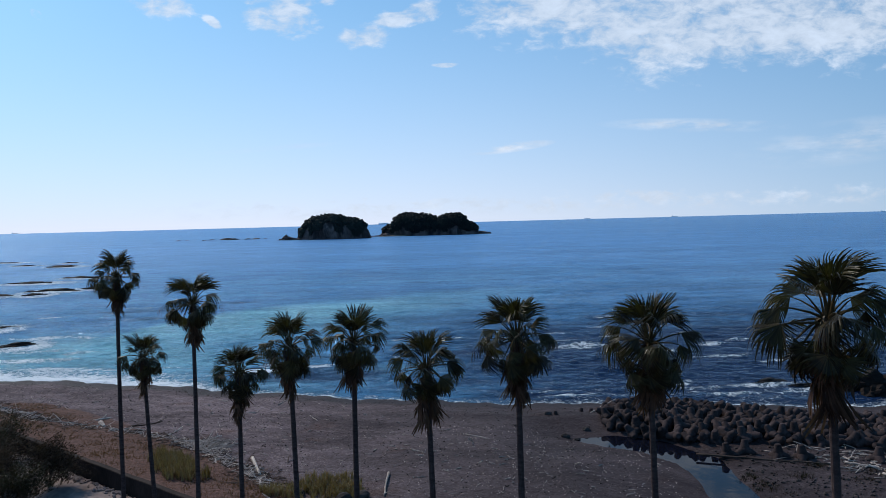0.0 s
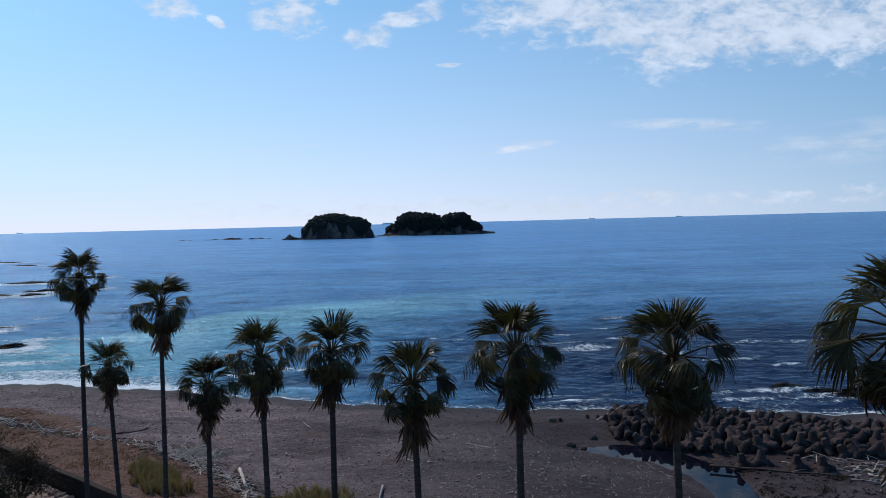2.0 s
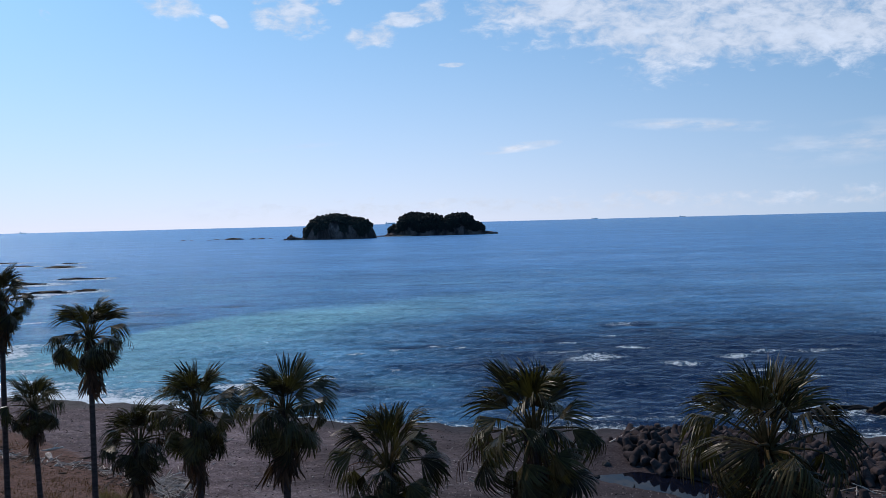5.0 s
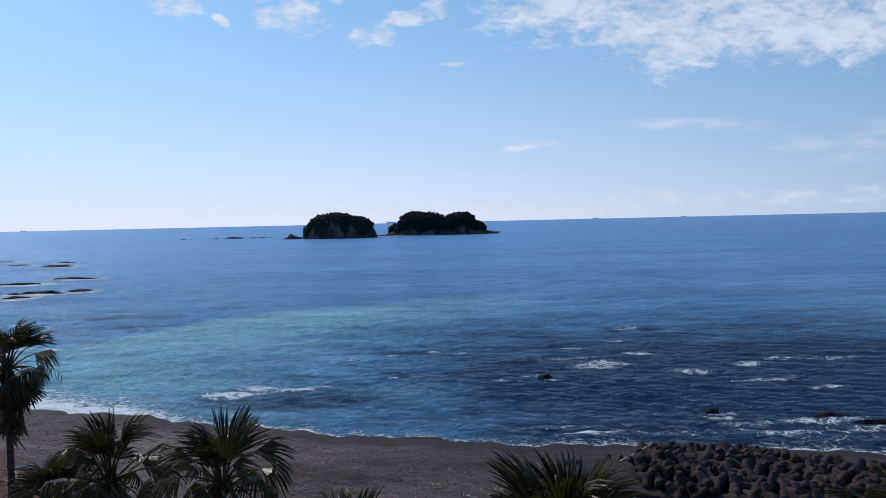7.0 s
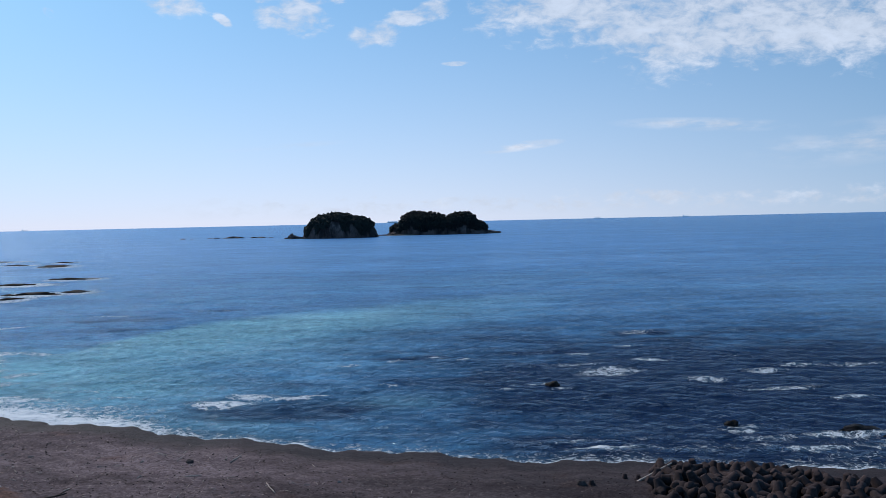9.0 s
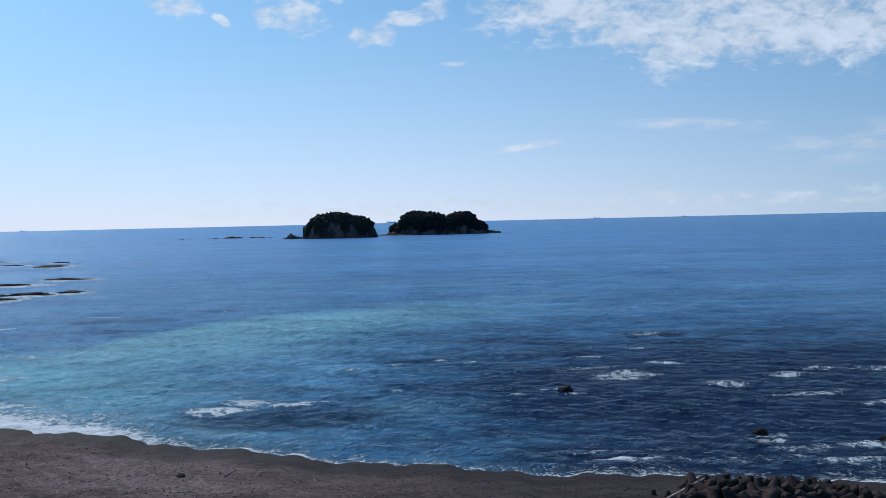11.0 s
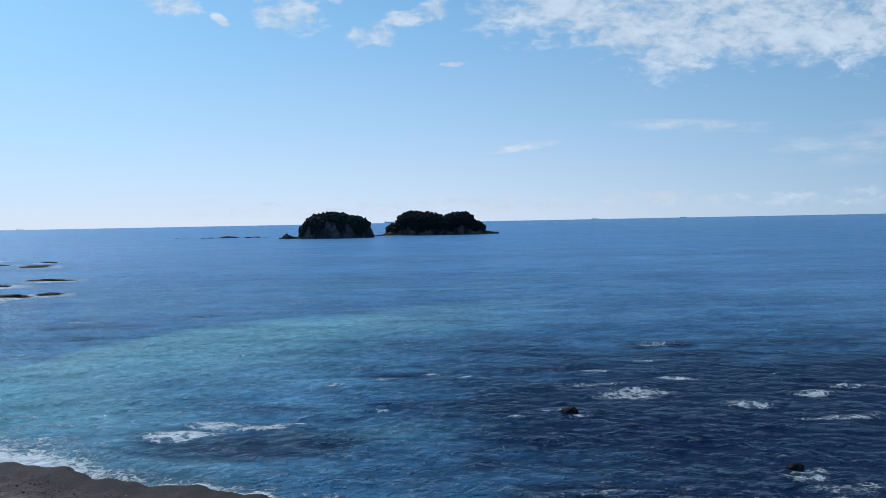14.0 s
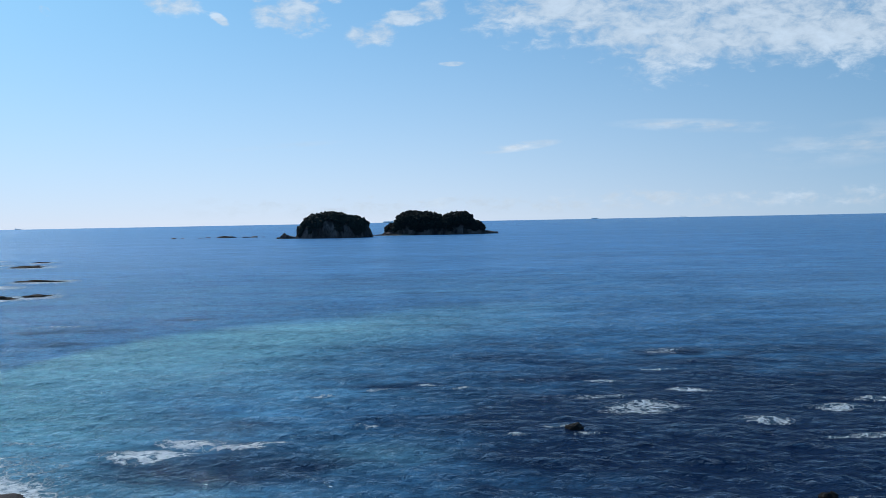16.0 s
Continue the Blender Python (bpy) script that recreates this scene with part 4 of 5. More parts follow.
def build_breakwater():
    rng = random.Random(11)
    me = tetrapod_mesh()
    front = ([21.6, 23.4, 25.6, 28, 31, 36, 42, 47, 56, 70], [86.2, 84.6, 82.2, 79.8, 78.6, 78.2, 77.2, 75.5, 75.0, 75.0])
    back = ([21.6, 24.6, 30, 35, 38, 42, 47, 52, 58, 70], [90.0, 95.2, 95.0, 93.4, 90.6, 88.2, 86.6, 86.2, 86.5, 86.0])
    spots = []
    y = 74.0
    row = 0
    while y < 98:
        x = 20.0 + (row % 2) * 0.72
        while x < 70:
            px, py = x + rng.uniform(-0.4, 0.4), y + rng.uniform(-0.35, 0.35)
            lo, hi = np.interp(px, *front), np.interp(px, *back)
            if lo < py < hi and creek_distance(px, py) > 0.2 and px > 22.0 + (py - 84) * 0.22:
                spots.append((px, py, min(py - lo, hi - py, (px - 21.3 - (py - 84) * 0.22) * 0.6)))
            x += 1.45
        y += 1.28
        row += 1
    for i, (x, y, inside) in enumerate(spots):
        base = float(ground_z(x, y))
        level = 0.20 + 0.70 * min(max(inside, 0) / 2.6, 1.0) * (1 - 0.45 * float(step01(np.array(x), 42, 50)))
        ob = part("tetrapod", me)
        s = rng.uniform(0.64, 0.76)
        ob.matrix_basis = Matrix.Translation((x, y, max(base, 0.2) + level)) @ Euler((rng.uniform(0, 6.3), rng.uniform(-1.2, 1.2), rng.uniform(0, 6.3))).to_matrix().to_4x4() @ Matrix.Diagonal((s, s, s, 1))
        tagged(ob, "weathered grey concrete tetrapod piled in the breakwater", "tetrapod", "tetrapods of the breakwater")
    # strays half buried in the shingle
    for x, y, rx in ((21.0, 92.4, 4), (22.2, 92.0, -5), (17.6, 89.6, 8), (37.6, 73.6, 6), (39.8, 73.2, -8), (46.5, 72.0, 5), (50.5, 71.0, -6), (34.9, 75.2, 12), (33.0, 74.8, -9)):
        small = x < 23
        ob = part("tetrapod", me)
        s = 0.45 if small else 0.72
        ob.matrix_basis = Matrix.Translation((x, y, float(ground_z(x, y)) + (-0.25 if small else 0.25))) @ Euler((radians(rx), radians(-rx * 0.6), x)).to_matrix().to_4x4() @ Matrix.Diagonal((s, s, s, 1))
        tagged(ob, "concrete tetrapod half buried in the shingle", "tetrapod", "tetrapods of the breakwater")


build_breakwater()


# ---------------------------------------------------------------- palms
def frond_mesh(name, mat, petiole, radius, span, bend, droop, fold, ribs, seed, ragged=0.1, width=1.0):
    """A fan leaf along +X: a blade of pleated segments at the end of its stalk's reach, the tips free and hanging."""
    rng = random.Random(seed)
    b = Build()
    hub = Vector((petiole, 0, -0.06 * petiole))
    for i in range(ribs):
        f = (i / (ribs - 1)) * 2 - 1
        a = radians(span) * f
        length = radius * (0.66 + 0.34 * math.cos(a * 0.75)) * (1 + rng.uniform(-ragged, ragged))
        half = radians(span) / ribs * 0.98 * width
        stations = ((0.03, 1.0), (0.66, 1.10), (0.82, 0.78), (0.93, 0.46), (1.0, 0.06))
        dr = droop * rng.uniform(0.6, 1.4)
        sway = rng.uniform(-0.12, 0.12)
        rows = []
        for t, w in stations:
            r = length * t
            row = []
            for side, lift in ((-1, 0.0), (0, 0.35), (1, 0.0)):
                aa = a + side * half * w + sway * max(0, t - 0.5)
                x, y = math.cos(aa) * r, math.sin(aa) * r
                z = lift * r * half * w - fold * abs(y)
                # the blade bows down along its length, the tips fall
                fall = max(0.0, t - 0.55)
                drop = dr * fall * fall * length * 5.2
                shrink = 1 - 0.45 * min(dr, 1.2) * fall * fall * 2
                x, y, z = x * shrink, y * shrink, z - drop
                c, s = math.cos(bend), math.sin(bend)
                row.append(hub + Vector((x * c + z * s, y, -x * s + z * c)))
            rows.append(row)
        k = len(b.v)
        for row in rows:
            b.v += [tuple(p) for p in row]
        for j in range(len(rows) - 1):
            p = k + j * 3
            b.f += [(p, p + 1, p + 4, p + 3), (p + 1, p + 2, p + 5, p + 4)]
    return b.mesh(name, mat)


def stalk_mesh(petiole, mat):
    b = Build()
    b.tube([(0, 0, 0.02), (petiole * 0.35, 0, 0.05 * petiole), (petiole * 0.75, 0, 0.015 * petiole), (petiole * 1.03, 0, -0.07 * petiole)], [0.040, 0.028, 0.020, 0.012], 5)
    return b.mesh("stalk", mat)


FROND = {}
for key, args in {
    # reach of the stalk, blade, spread, bend at the hub, droop of the tips, fold, segments
    "spear": (0.62, 1.02, 28, 0.00, 0.14, 0.40, 22),
    "young": (0.70, 0.84, 52, 0.10, 0.34, 0.45, 32),
    "young_b": (0.84, 0.76, 66, 0.25, 0.45, 0.55, 34),
    "full": (0.96, 0.68, 84, 0.45, 0.62, 0.60, 36),
    "full_b": (1.02, 0.64, 90, 0.70, 0.60, 0.55, 36),
    "full_c": (0.86, 0.72, 78, 0.32, 0.55, 0.60, 36),
    "old": (0.92, 0.64, 84, 0.28, 0.30, 0.50, 34),
    "old_b": (0.84, 0.68, 74, 0.18, 0.25, 0.55, 32),
}.items():
    FROND[key] = (frond_mesh("blade_" + key, M_FROND, *args, seed=len(key) * 7 + len(FROND), ragged=0.16), stalk_mesh(args[0], M_STALK))
for key, args in {"dead": (0.62, 0.95, 26, 0.08, 0.05, 0.6, 13), "dead_b": (0.55, 0.85, 19, 0.04, 0.05, 0.6, 10)}.items():
    FROND[key] = (frond_mesh("blade_" + key, M_DEAD, *args, seed=60 + len(FROND), ragged=0.25), stalk_mesh(args[0], M_DEAD))


def trunk_mesh(top, lean, radius, seed):
    """A slim ringed trunk from the ground to the crown."""
    rng = random.Random(seed)
    b = Build()
    n = 70
    pts, radii = [], []
    sway = rng.uniform(-0.12, 0.12), rng.uniform(-0.12, 0.12)
    for i in range(n + 1):
        t = i / n
        k = math.sin(math.pi * t)
        pts.append((lean[0] * (t - 1) + sway[0] * k, lean[1] * (t - 1) + sway[1] * k, top * t - (0.25 if i == 0 else 0)))
        flare = 0.14 * math.exp(-t * top / 0.8)
        radii.append(radius * (1.22 - 0.42 * t) * (1 + 0.035 * (i % 2) + rng.uniform(-0.02, 0.02)) + flare)
    b.tube(pts, radii, 12)
    # torn leaf bases under the crown
    for i in range(46):
        a, h = rng.uniform(0, 6.3), rng.uniform(0.05, 1.5)
        r = radius * 0.85
        c, s = math.cos(a), math.sin(a)
        z = top - h
        tip = rng.uniform(0.10, 0.22)
        b.tube([(c * r * 0.7, s * r * 0.7, z), (c * (r + tip * 0.6), s * (r + tip * 0.6), z + 0.10), (c * (r + tip), s * (r + tip), z + 0.22)], [0.05, 0.035, 0.02], 4)
    return b.mesh("trunk", M_TRUNK)


def turn_to(azimuth, elevation, roll=0.0):
    """Turns +X to that bearing and height (radians)."""
    return Matrix.Rotation(azimuth, 4, "Z") @ Matrix.Rotation(-elevation, 4, "Y") @ Matrix.Rotation(roll, 4, "X")


def spent_stalk(rng, size):
    """A thin bowed stalk along +X with short hanging strings at its end."""
    b = Build()
    reach, rise = rng.uniform(1.5, 2.0) * size, rng.uniform(-0.1, 0.5)
    pts = [Vector((reach * t, 0.10 * math.sin(3 * t), rise * math.sin(math.pi * 0.75 * t) - 0.55 * t ** 3)) for t in (0, 0.2, 0.4, 0.6, 0.8, 0.92, 1.0)]
    b.tube(pts, [0.018, 0.016, 0.014, 0.012, 0.010, 0.008, 0.005], 4)
    for k in range(9):
        p = pts[3].lerp(pts[6], (k + rng.random()) / 9)
        h = rng.uniform(0.18, 0.42)
        b.tube([p, p + Vector((rng.uniform(-0.03, 0.06), rng.uniform(-0.05, 0.05), -h * 0.5)), p + Vector((rng.uniform(-0.05, 0.05), rng.uniform(-0.06, 0.06), -h))], [0.006, 0.011, 0.005], 4)
    return b.mesh("flower_stalk", M_DEAD)


def build_palm(x, y, crown_z, base, size, skirt, seed, label, radius=0.125):
    """base: how far the foot stands from under the crown. size: of the crown. skirt: how many dead leaves hang below."""
    rng = random.Random(seed)
    ground = float(ground_z(x + base[0], y + base[1]))
    thing = tagged(new("fan_palm"), label, "palm tree", "row of fan palms along the shore")
    thing.location = (x, y, ground)
    top = crown_z - ground
    part("trunk", trunk_mesh(top, (-base[0], -base[1]), radius, seed), thing)
    heart = Vector((0, 0, top))

    def leaf(key, azimuth, elevation, scale, out=0.10, name="leaf"):
        blade, stalk = FROND[key]
        m = Matrix.Translation(heart + Vector((math.cos(azimuth) * out, math.sin(azimuth) * out, rng.uniform(-0.12, 0.12)))) @ turn_to(azimuth, elevation, rng.uniform(-0.9, 0.9)) @ Matrix.Scale(scale * size, 4)
        ob = part(name, blade, thing, "withered brown fan leaf" if name == "dead_leaf" else "", m)
        part("stalk", stalk, ob)

    turn = rng.uniform(0, 6.3)
    # a tight upright tuft, long-stalked fans held out and hanging, older ones drooping below a gap
    for low, high, n, keys in ((70, 89, 9, ("spear", "young", "young")), (44, 62, 5, ("young", "young_b")), (14, 36, 5, ("full_c", "full")),
                               (-12, 8, 5, ("full", "full_b")), (-44, -22, 6, ("full_b", "old")), (-70, -52, 6, ("old", "old_b"))):
        turn = rng.uniform(0, 6.3)
        for i in range(n):
            azimuth = turn + (i + rng.uniform(-0.35, 0.35)) * 2 * math.pi / n
            leaf(rng.choice(keys), azimuth, radians(rng.uniform(low, high)), rng.uniform(0.84, 1.14))
    # spent flower stalks that arch out and dangle
    for i in range(2):
        azimuth = rng.uniform(0, 6.3)
        part("flower_stalk", spent_stalk(random.Random(seed + i), size), thing, "thin withered flower stalk", Matrix.Translation(heart) @ Matrix.Rotation(azimuth, 4, "Z"))
    for i in range(skirt):
        azimuth = turn + i * 2.39996 + rng.uniform(-0.3, 0.3)
        heart = Vector((0, 0, top - 0.15 - 0.95 * i / max(skirt, 1)))
        leaf(rng.choice(("dead", "dead_b")), azimuth, radians(rng.uniform(-87, -68)), rng.uniform(0.8, 1.1), 0.13, "dead_leaf")
    return thing


PALMS = [
    # x, y, height of the crown's heart, foot's offset, crown size, skirt, label
    (-14.16, 44.0, 22.2, (-0.1, 0.0), 1.02, 16, "tall slender fan palm with a dark ragged crown"),
    (-12.3, 43.0, 17.4, (0.75, 0.0), 0.92, 12, "short young fan palm leaning beside a taller one"),
    (-8.3, 40.6, 20.9, (-0.2, 0.0), 1.08, 16, "tall fan palm with drooping dark fronds"),
    (-4.58, 36.6, 17.65, (0.1, 0.0), 0.94, 14, "short fan palm with a heavy brown skirt"),
    (-1.12, 33.1, 19.52, (0.1, 0.0), 0.96, 14, "fan palm with dense drooping fronds and brown skirt"),
    (2.15, 31.5, 19.95, (0.08, 0.0), 0.94, 16, "fan palm with shredded leaf tips and brown skirt"),
    (5.52, 28.4, 19.3, (0.1, 0.0), 0.95, 16, "fan palm with wide lopsided crown over a bare trunk"),
    (8.98, 25.4, 20.9, (0.0, 0.0), 0.99, 18, "fan palm with glossy lit fronds and hanging dead leaves"),
    (13.55, 24.8, 20.75, (0.5, 0.0), 1.10, 18, "broad fan palm with thick crown of glossy fronds"),
    (16.5, 17.8, 22.42, (0.4, 0.0), 1.14, 20, "broad fan palm with long reaching lower fronds"),
]
for i, (x, y, z, base, size, skirt, label) in enumerate(PALMS):
    build_palm(x, y, z, base, size, skirt, 100 + i * 13, label)


# ---------------------------------------------------------------- driftwood, shrubs, grass, stones
def bank_z(x, y):
    """The height of the beach, bank or apron at a place."""
    p = Vector((x, y)) - WALL_A
    s, o = p.dot(WALL_WAY), p.dot(WALL_OUT)
    z = float(ground_z(x, y))
    if 0 < s < 66 and 0.5 < o < 16:
        toe = 12.5 - 3.5 * float(step01(np.array(s), 30, 55))
        t = o / toe
        if t < 1:
            z = max(z, 4.30 - 1.9 * t ** 1.3)
    if 24 < s < 54 and -7.7 < o < -0.25:
        z = 2.88
    return z


def log_mesh(length, radius, seed, mat, forks=0):
    rng = random.Random(seed)
    b = Build()
    n = 9
    pts = [((i / (n - 1) - 0.5) * length, rng.uniform(-0.02, 0.02) * (0.6 if forks else 0.2) * length * math.sin(math.pi * i / (n - 1)), rng.uniform(-0.01, 0.02) * (1 if forks else 0.2) * length) for i in range(n)]
    b.tube(pts, [radius * (1.1 - 0.45 * i / (n - 1)) * rng.uniform(0.9, 1.1) for i in range(n)], 9, wobble=0.06 if forks else 0.02, rng=rng)
    for k in range(forks):
        i = rng.randrange(3, n - 1)
        p = Vector(pts[i])
        d = Vector((rng.uniform(0.2, 1), rng.choice((-1, 1)) * rng.uniform(0.4, 1), rng.uniform(0.0, 0.7))).normalized() * length * rng.uniform(0.15, 0.3)
        b.tube([p, p + d * 0.5 + Vector((0, 0, 0.03)), p + d], [radius * 0.55, radius * 0.4, radius * 0.18], 6, wobble=0.08, rng=rng)
    return b.mesh("log", mat, True)


LOGS = [(-12.9, 68.1, 5.4, 0.16, -67, 0, 0), (-0.1, 62.6, 5.6, 0.10, -88, 1, 0), (-52.0, 92.4, 7.2, 0.17, -40, 1, 0), (-34.0, 81.7, 1.9, 0.26, -52, 0, 0), (-31.2, 83.5, 6.2, 0.11, 35, 2, 1),
        (-36.2, 85.5, 2.6, 0.14, 40, 2, 0), (-25.7, 81.0, 4.4, 0.07, 85, 1, 0), (-20.6, 77.0, 4.2, 0.09, 62, 2, 0), (-21.6, 75.2, 3.4, 0.08, 10, 2, 0), (-18.8, 74.2, 3.6, 0.08, 70, 1, 0),
        (-41.5, 82.5, 5.0, 0.09, 8, 2, 1), (-46.5, 86.0, 4.0, 0.12, -15, 1, 0), (-16.0, 69.2, 4.8, 0.09, -30, 1, 0), (-13.4, 66.4, 4.2, 0.08, -20, 1, 0), (-9.6, 63.4, 3.4, 0.08, 4, 1, 1),
        (35.7, 72.9, 12.2, 0.11, -18, 0, 1), (44.6, 70.2, 4.0, 0.10, -35, 1, 0), (46.8, 66.2, 5.4, 0.12, -38, 1, 0), (49.2, 71.6, 4.6, 0.08, -25, 2, 0), (43.0, 73.4, 2.6, 0.07, 50, 1, 0),
        (48.6, 63.6, 4.8, 0.10, -10, 1, 0), (51.4, 78.6, 4.2, 0.08, 30, 1, 0), (-17.6, 97.5, 2.4, 0.06, 80, 1, 0), (-20.0, 91.8, 1.6, 0.05, 20, 1, 0), (-11.5, 88.2, 2.8, 0.05, -60, 1, 0),
        (8.0, 78.6, 3.2, 0.05, -35, 0, 0), (2.0, 72.2, 2.0, 0.05, -40, 1, 0), (-26.0, 99.0, 1.8, 0.05, -30, 0, 0)]
for i, (x, y, length, radius, turn, forks, dark) in enumerate(LOGS):
    ob = part("driftwood_log", log_mesh(length, radius, 300 + i, M_BROWNWOOD if dark else M_WOOD, forks))
    ob.matrix_basis = pose(x, y, bank_z(x, y) + radius * 0.75, 0, 0, turn)
    tagged(ob, ("long dark" if dark else "bleached pale") + " driftwood " + ("pole" if radius < 0.12 and not forks else "log") + (" with broken branches" if forks else "") + " stranded on the beach", "driftwood", "driftwood on the beach")
pole = part("white_pole", log_mesh(4.0, 0.10, 5, M_WOOD))
pole.matrix_basis = look((23.4, 91.4, 1.75), (26.0, 91.6, 3.1)) @ pose(0, 0, 0, 0, 90, 0)
tagged(pole, "straight white pole leaning on the breakwater", "pole")


def scatter_sticks(name, label, spots, count, mat, seed, lengths=(0.5, 2.4), spread_out=1.6):
    rng = random.Random(seed)
    b = Build()
    for k in range(count):
        i = rng.randrange(len(spots) - 1)
        t = rng.random()
        (ax, ay), (bx, by) = spots[i], spots[i + 1]
        x, y = ax + t * (bx - ax) + rng.gauss(0, spread_out), ay + t * (by - ay) + rng.gauss(0, spread_out)
        length = rng.uniform(*lengths) * rng.uniform(0.5, 1)
        a, up = rng.uniform(0, 6.3), rng.uniform(-0.05, 0.35) * (rng.random() ** 2) * 2
        d = Vector((math.cos(a), math.sin(a), up)) * length / 2
        c = Vector((x, y, bank_z(x, y) + 0.05 + abs(d.z)))
        r = rng.uniform(0.016, 0.040) + 0.05 * rng.random() ** 5
        mid = c + Vector((rng.uniform(-1, 1), rng.uniform(-1, 1), 0.3)) * length * 0.05
        b.tube([c - d, mid, c + d], [r, r * 0.9, r * 0.5], 5)
    ob = part(name, b.mesh(name, mat))
    return tagged(ob, label, "driftwood", kind="stuff")


LINE = [(-58, 96), (-50, 88), (-44, 84), (-36, 80.5), (-28, 79.5), (-21.5, 75.5), (-17, 70.5), (-13, 66.5), (-10.5, 62.5)]
scatter_sticks("driftwood_litter", "strandline of tangled bleached sticks and twigs", LINE, 620, M_WOOD, 1, (0.4, 2.6), 0.55)
scatter_sticks("dark_litter", "dark rotten sticks and weed along the strandline", LINE, 1100, M_BROWNWOOD, 2, (0.3, 1.6), 1.3)
scatter_sticks("driftwood_pile", "heap of pale branches thrown up by the sea", [(-22.5, 76.5), (-20, 75.6), (-18.2, 74.4)], 260, M_WOOD, 3, (1.0, 3.2), 0.9)
scatter_sticks("driftwood_litter", "pale sticks strewn behind the breakwater", [(42, 74), (47, 70), (52, 66), (50, 62)], 260, M_WOOD, 4, (0.5, 2.6), 2.2)
scatter_sticks("beach_litter", "small scattered sticks on the open shingle", [(-60, 104), (-40, 98), (-20, 90), (-5, 75), (8, 70), (20, 66)], 420, M_WOOD, 5, (0.2, 1.1), 6.5)


def scatter_stones(name, label, count, seed, region, sizes, mat, category="stones"):
    rng = random.Random(seed)
    b = Build()
    while count:
        x, y = region(rng)
        if creek_distance(np.array(x), np.array(y)) < 0.3:
            continue
        r = rng.uniform(sizes[0], sizes[1]) * rng.random() ** 0.7 + sizes[0]
        z = bank_z(x, y)
        a = rng.uniform(0, 6.3)
        c, s = math.cos(a), math.sin(a)
        sx, sy, sz = r * rng.uniform(0.8, 1.4), r * rng.uniform(0.6, 1.0), r * rng.uniform(0.45, 0.8)
        jit = [rng.uniform(0.8, 1.2) for _ in range(12)]
        b.add([(x + (p[0] * sx * c - p[1] * sy * s) * j, y + (p[0] * sx * s + p[1] * sy * c) * j, z + sz * 0.45 + p[2] * sz * j) for p, j in zip(ICO1[0], jit)], ICO1[1])
        count -= 1
    return tagged(part(name, b.mesh(name, mat)), label, category, kind="stuff")


def open_beach(rng):
    while True:
        x = rng.uniform(-75, 22)
        y = rng.uniform(58, 118)
        if shore_y(np.array(x)) - y > 3.5 and y + 0.764 * x > 50:
            return x, y


scatter_stones("pebbles", "loose grey pebbles and cobbles on the shingle", 5200, 1, open_beach, (0.02, 0.085), M_STONE)
scatter_stones("pale_pebbles", "scattered pale pebbles on the shingle", 900, 2, lambda r: (r.uniform(2, 26), r.uniform(58, 84)), (0.02, 0.055), M_WOOD)
scatter_stones("creek_stones", "grey stones on the flat beyond the creek", 1100, 3, lambda r: (r.uniform(31, 58), r.uniform(56, 77)), (0.05, 0.2), M_STONE)
scatter_stones("rubble", "broken rubble along the foot of the seawall", 420, 4, lambda r: wall_point(r.uniform(22, 54), -0.3 - abs(r.gauss(0, 0.55))), (0.07, 0.2), M_SLAB)
for i, (x, y, r) in enumerate(((16.6, 89.5, 0.38), (17.8, 82.4, 0.42), (19.0, 82.0, 0.28), (20.4, 84.6, 0.34), (-22.0, 96.5, 0.3), (12.5, 84.0, 0.25), (-7.5, 60.6, 0.55), (-1.8, 59.8, 0.5), (-3.2, 59.0, 0.6))):
    rock("beach_boulder", (x, y, bank_z(x, y) + r * 0.2), (r * 1.3, r, r * 0.9), 80 + i, M_STONE, "rounded grey boulder lying on the shingle", rough=0.3, shape=ICO2, group="boulders on the beach")


def build_grass(name, label, spots, tufts, blades, height, mat, seed, lean=0.5):
    """spots: x, y, radius."""
    rng = random.Random(seed)
    b = Build()
    for k in range(tufts):
        cx, cy, cr = rng.choice(spots)
        a, r = rng.uniform(0, 6.3), cr * math.sqrt(rng.random())
        x, y = cx + math.cos(a) * r, cy + math.sin(a) * r
        z = bank_z(x, y)
        tall = height * rng.uniform(0.5, 1.15) * (1 - 0.4 * r / cr)
        for j in range(blades):
            t, h = rng.uniform(0, 6.3), tall * rng.uniform(0.6, 1.1)
            w = 0.022
            dx, dy = math.cos(t), math.sin(t)
            foot = rng.random() * (0.12 if lean < 0.8 else 0.6)
            bx, by = x + dx * foot, y + dy * foot
            o = lean * rng.uniform(0.2, 1.0) * h
            b.add([(bx - dy * w, by + dx * w, z - 0.03), (bx + dy * w, by - dx * w, z - 0.03), (bx + dx * o * 0.35 + dy * w * 0.7, by + dy * o * 0.35 - dx * w * 0.7, z + h * 0.65),
                   (bx + dx * o * 0.35 - dy * w * 0.7, by + dy * o * 0.35 + dx * w * 0.7, z + h * 0.65), (bx + dx * o, by + dy * o, z + h)], [(0, 1, 2, 3), (3, 2, 4)])
    return tagged(part(name, b.mesh(name, mat)), label, "grass", kind="stuff")


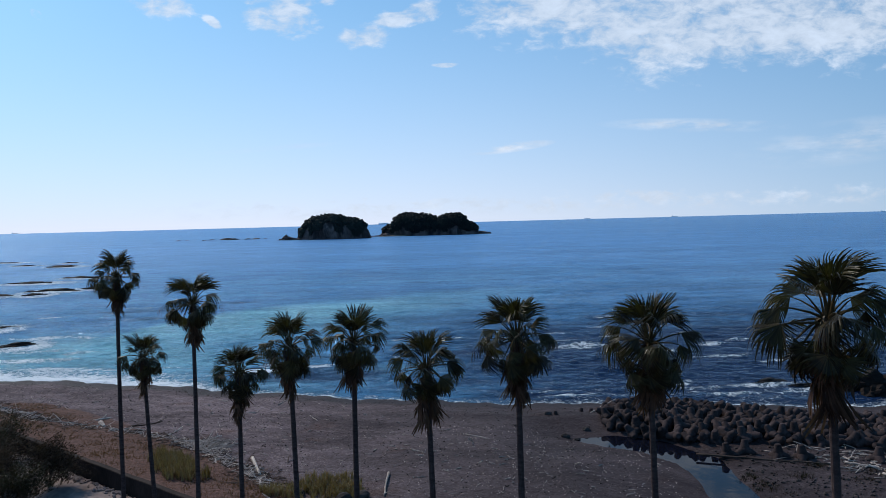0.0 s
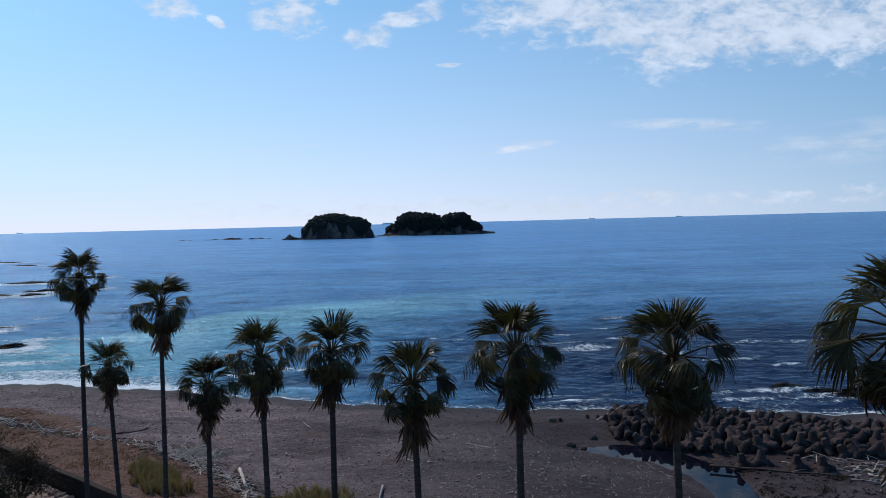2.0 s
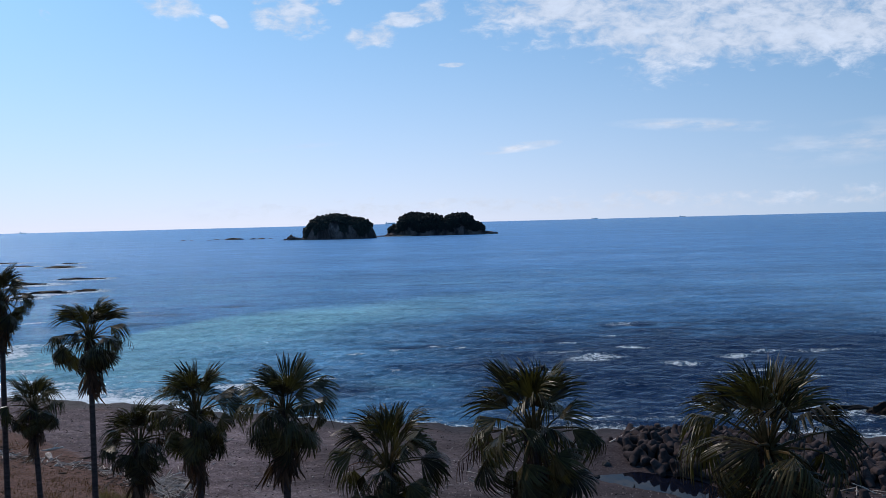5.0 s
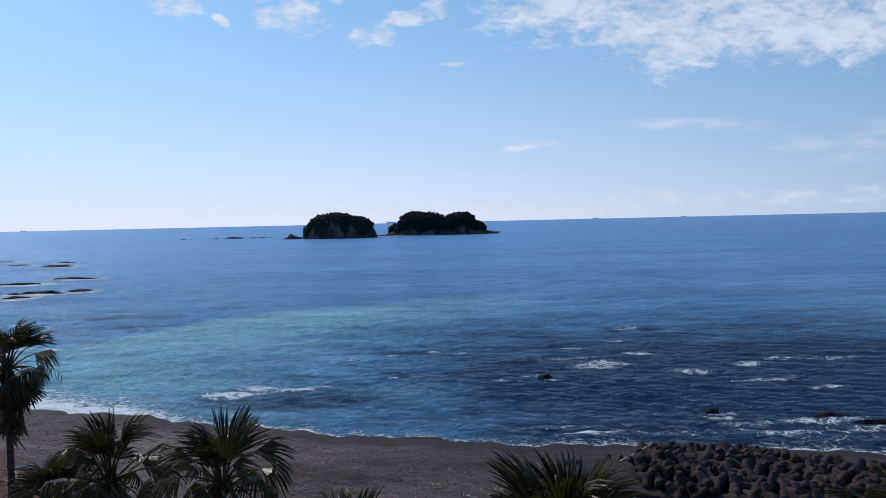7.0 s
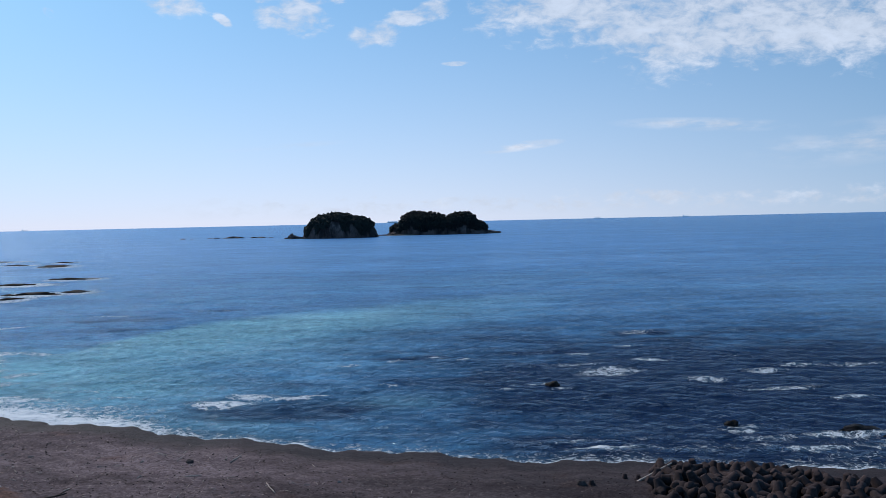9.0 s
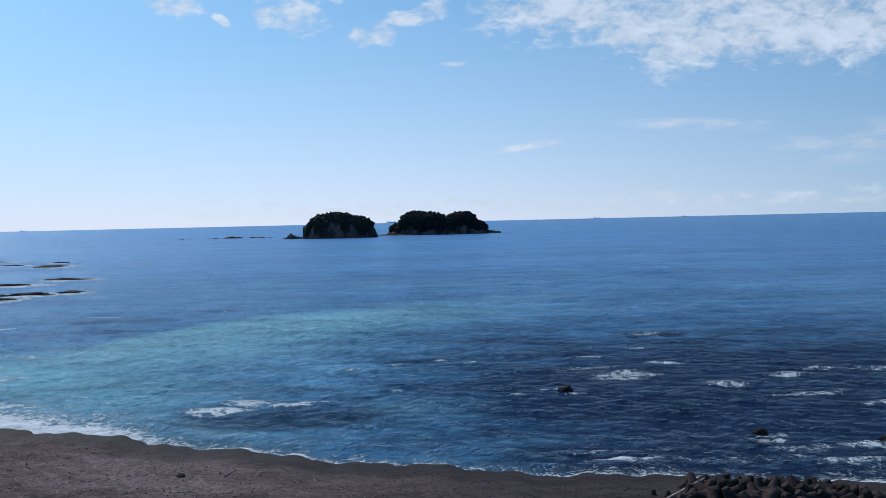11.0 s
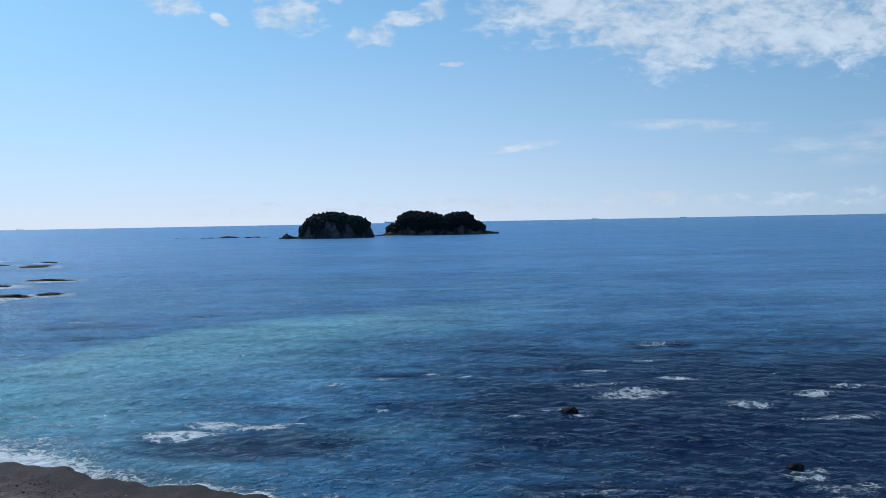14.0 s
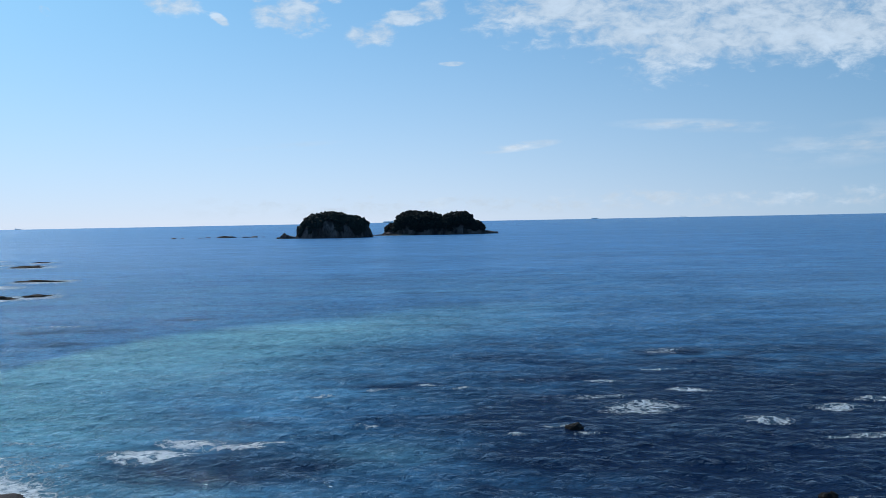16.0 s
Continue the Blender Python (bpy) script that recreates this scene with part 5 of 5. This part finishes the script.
build_grass("tall_grass", "tall yellow-green dry grass on the bank", [(-20.2, 66.6, 2.2), (-18.6, 64.2, 2.4), (-17.2, 62.0, 2.0), (-21.5, 68.5, 1.5)], 260, 18, 1.5, M_GRASS, 1)
build_grass("tall_grass", "tall yellow-green dry grass at the edge of the shingle", [(-6.6, 62.5, 2.4), (-4.4, 62.5, 2.2), (-5.5, 59.5, 2.8), (-3.2, 60.5, 1.5), (-8.8, 60.0, 1.6)], 300, 18, 1.25, M_GRASS, 2)
build_grass("withered_grass", "withered reddish-brown grass covering the bank", [wall_point(s, o) + (3.2,) for s in range(4, 62, 4) for o in (2.5, 5.5, 8.5)], 2600, 7, 0.24, M_BROWNGRASS, 3, 0.9)
build_grass("low_weeds", "low dark weeds along the creek bank", [(32.8, 68.5, 0.9), (33.4, 66.0, 1.2), (34.0, 63.5, 1.4), (45.0, 69.0, 1.6), (42.5, 66.5, 1.2), (37.5, 68.0, 1.2), (40.0, 71.0, 0.9)], 80, 18, 0.32, M_SHRUB, 4, 0.9)


def build_shrub(x, y, width, height, mat, seed, label, leaves=2600):
    """Branching stems with a ragged crown of small leaves."""
    rng = random.Random(seed)
    base = bank_z(x, y)
    thing = tagged(new("shrub"), label, "shrub", "shrubs by the seawall")
    thing.location = (x, y, base)
    stems, crown = Build(), Build()
    ends = []
    for i in range(11):
        a, out = rng.uniform(0, 6.3), rng.uniform(0.1, 1.0) * width * 0.5
        h = height * rng.uniform(0.45, 0.95) * (1 - 0.35 * (out / (width * 0.5)) ** 2)
        tip = Vector((math.cos(a) * out, math.sin(a) * out, h))
        mid = tip * 0.5 + Vector((rng.uniform(-0.2, 0.2), rng.uniform(-0.2, 0.2), h * 0.12))
        stems.tube([(0, 0, -0.1), mid, tip], [0.07, 0.05, 0.015], 5)
        ends += [tip, mid.lerp(tip, 0.6), mid]
        for k in range(4):
            q = mid.lerp(tip, rng.random()) + Vector((rng.gauss(0, 1), rng.gauss(0, 1), rng.gauss(0, 0.7))) * width * 0.11
            stems.tube([mid, mid.lerp(q, 0.5), q], [0.03, 0.02, 0.008], 4)
            ends.append(q)
    for k in range(leaves):
        c = rng.choice(ends) + Vector((rng.gauss(0, 1), rng.gauss(0, 1), rng.gauss(0, 0.8))) * width * 0.075
        if c.z < 0.05:
            c.z = rng.uniform(0.05, 0.5)
        n = Vector((rng.gauss(0, 1), rng.gauss(0, 1), rng.gauss(0.6, 1))).normalized()
        s = n.orthogonal().normalized()
        t = n.cross(s)
        l, w = rng.uniform(0.06, 0.15), rng.uniform(0.025, 0.055)
        crown.add([c - s * l, c + t * w, c + s * l, c - t * w], [(0, 1, 2, 3)])
    part("stem", stems.mesh("stem", M_BROWNWOOD), thing)
    part("crown", crown.mesh("crown", mat), thing)
    return thing


build_shrub(-38.8, 70.8, 5.6, 4.6, M_SHRUB, 1, "dense dark green shrub on the grassy bank", 6500)
build_shrub(-42.5, 73.5, 5.4, 4.6, M_SHRUB, 2, "dense dark green shrub on the grassy bank", 5500)
build_shrub(-29.6, 62.6, 5.4, 4.8, M_SCRUB, 3, "dry brown scrub at the end of the seawall", 6500)
build_shrub(-33.2, 62.0, 5.8, 4.6, M_SCRUB, 4, "dry brown scrub at the end of the seawall", 6000)
build_shrub(-29.0, 58.2, 4.6, 3.6, M_SHRUB, 5, "straggling dark shrub beside the concrete apron", 5200)
build_shrub(-37.0, 65.5, 6.0, 4.2, M_SCRUB, 6, "dry brown scrub on the bank", 6000)
build_shrub(-32.0, 56.6, 5.4, 3.6, M_SCRUB, 7, "straggling dry scrub beside the concrete apron", 5200)
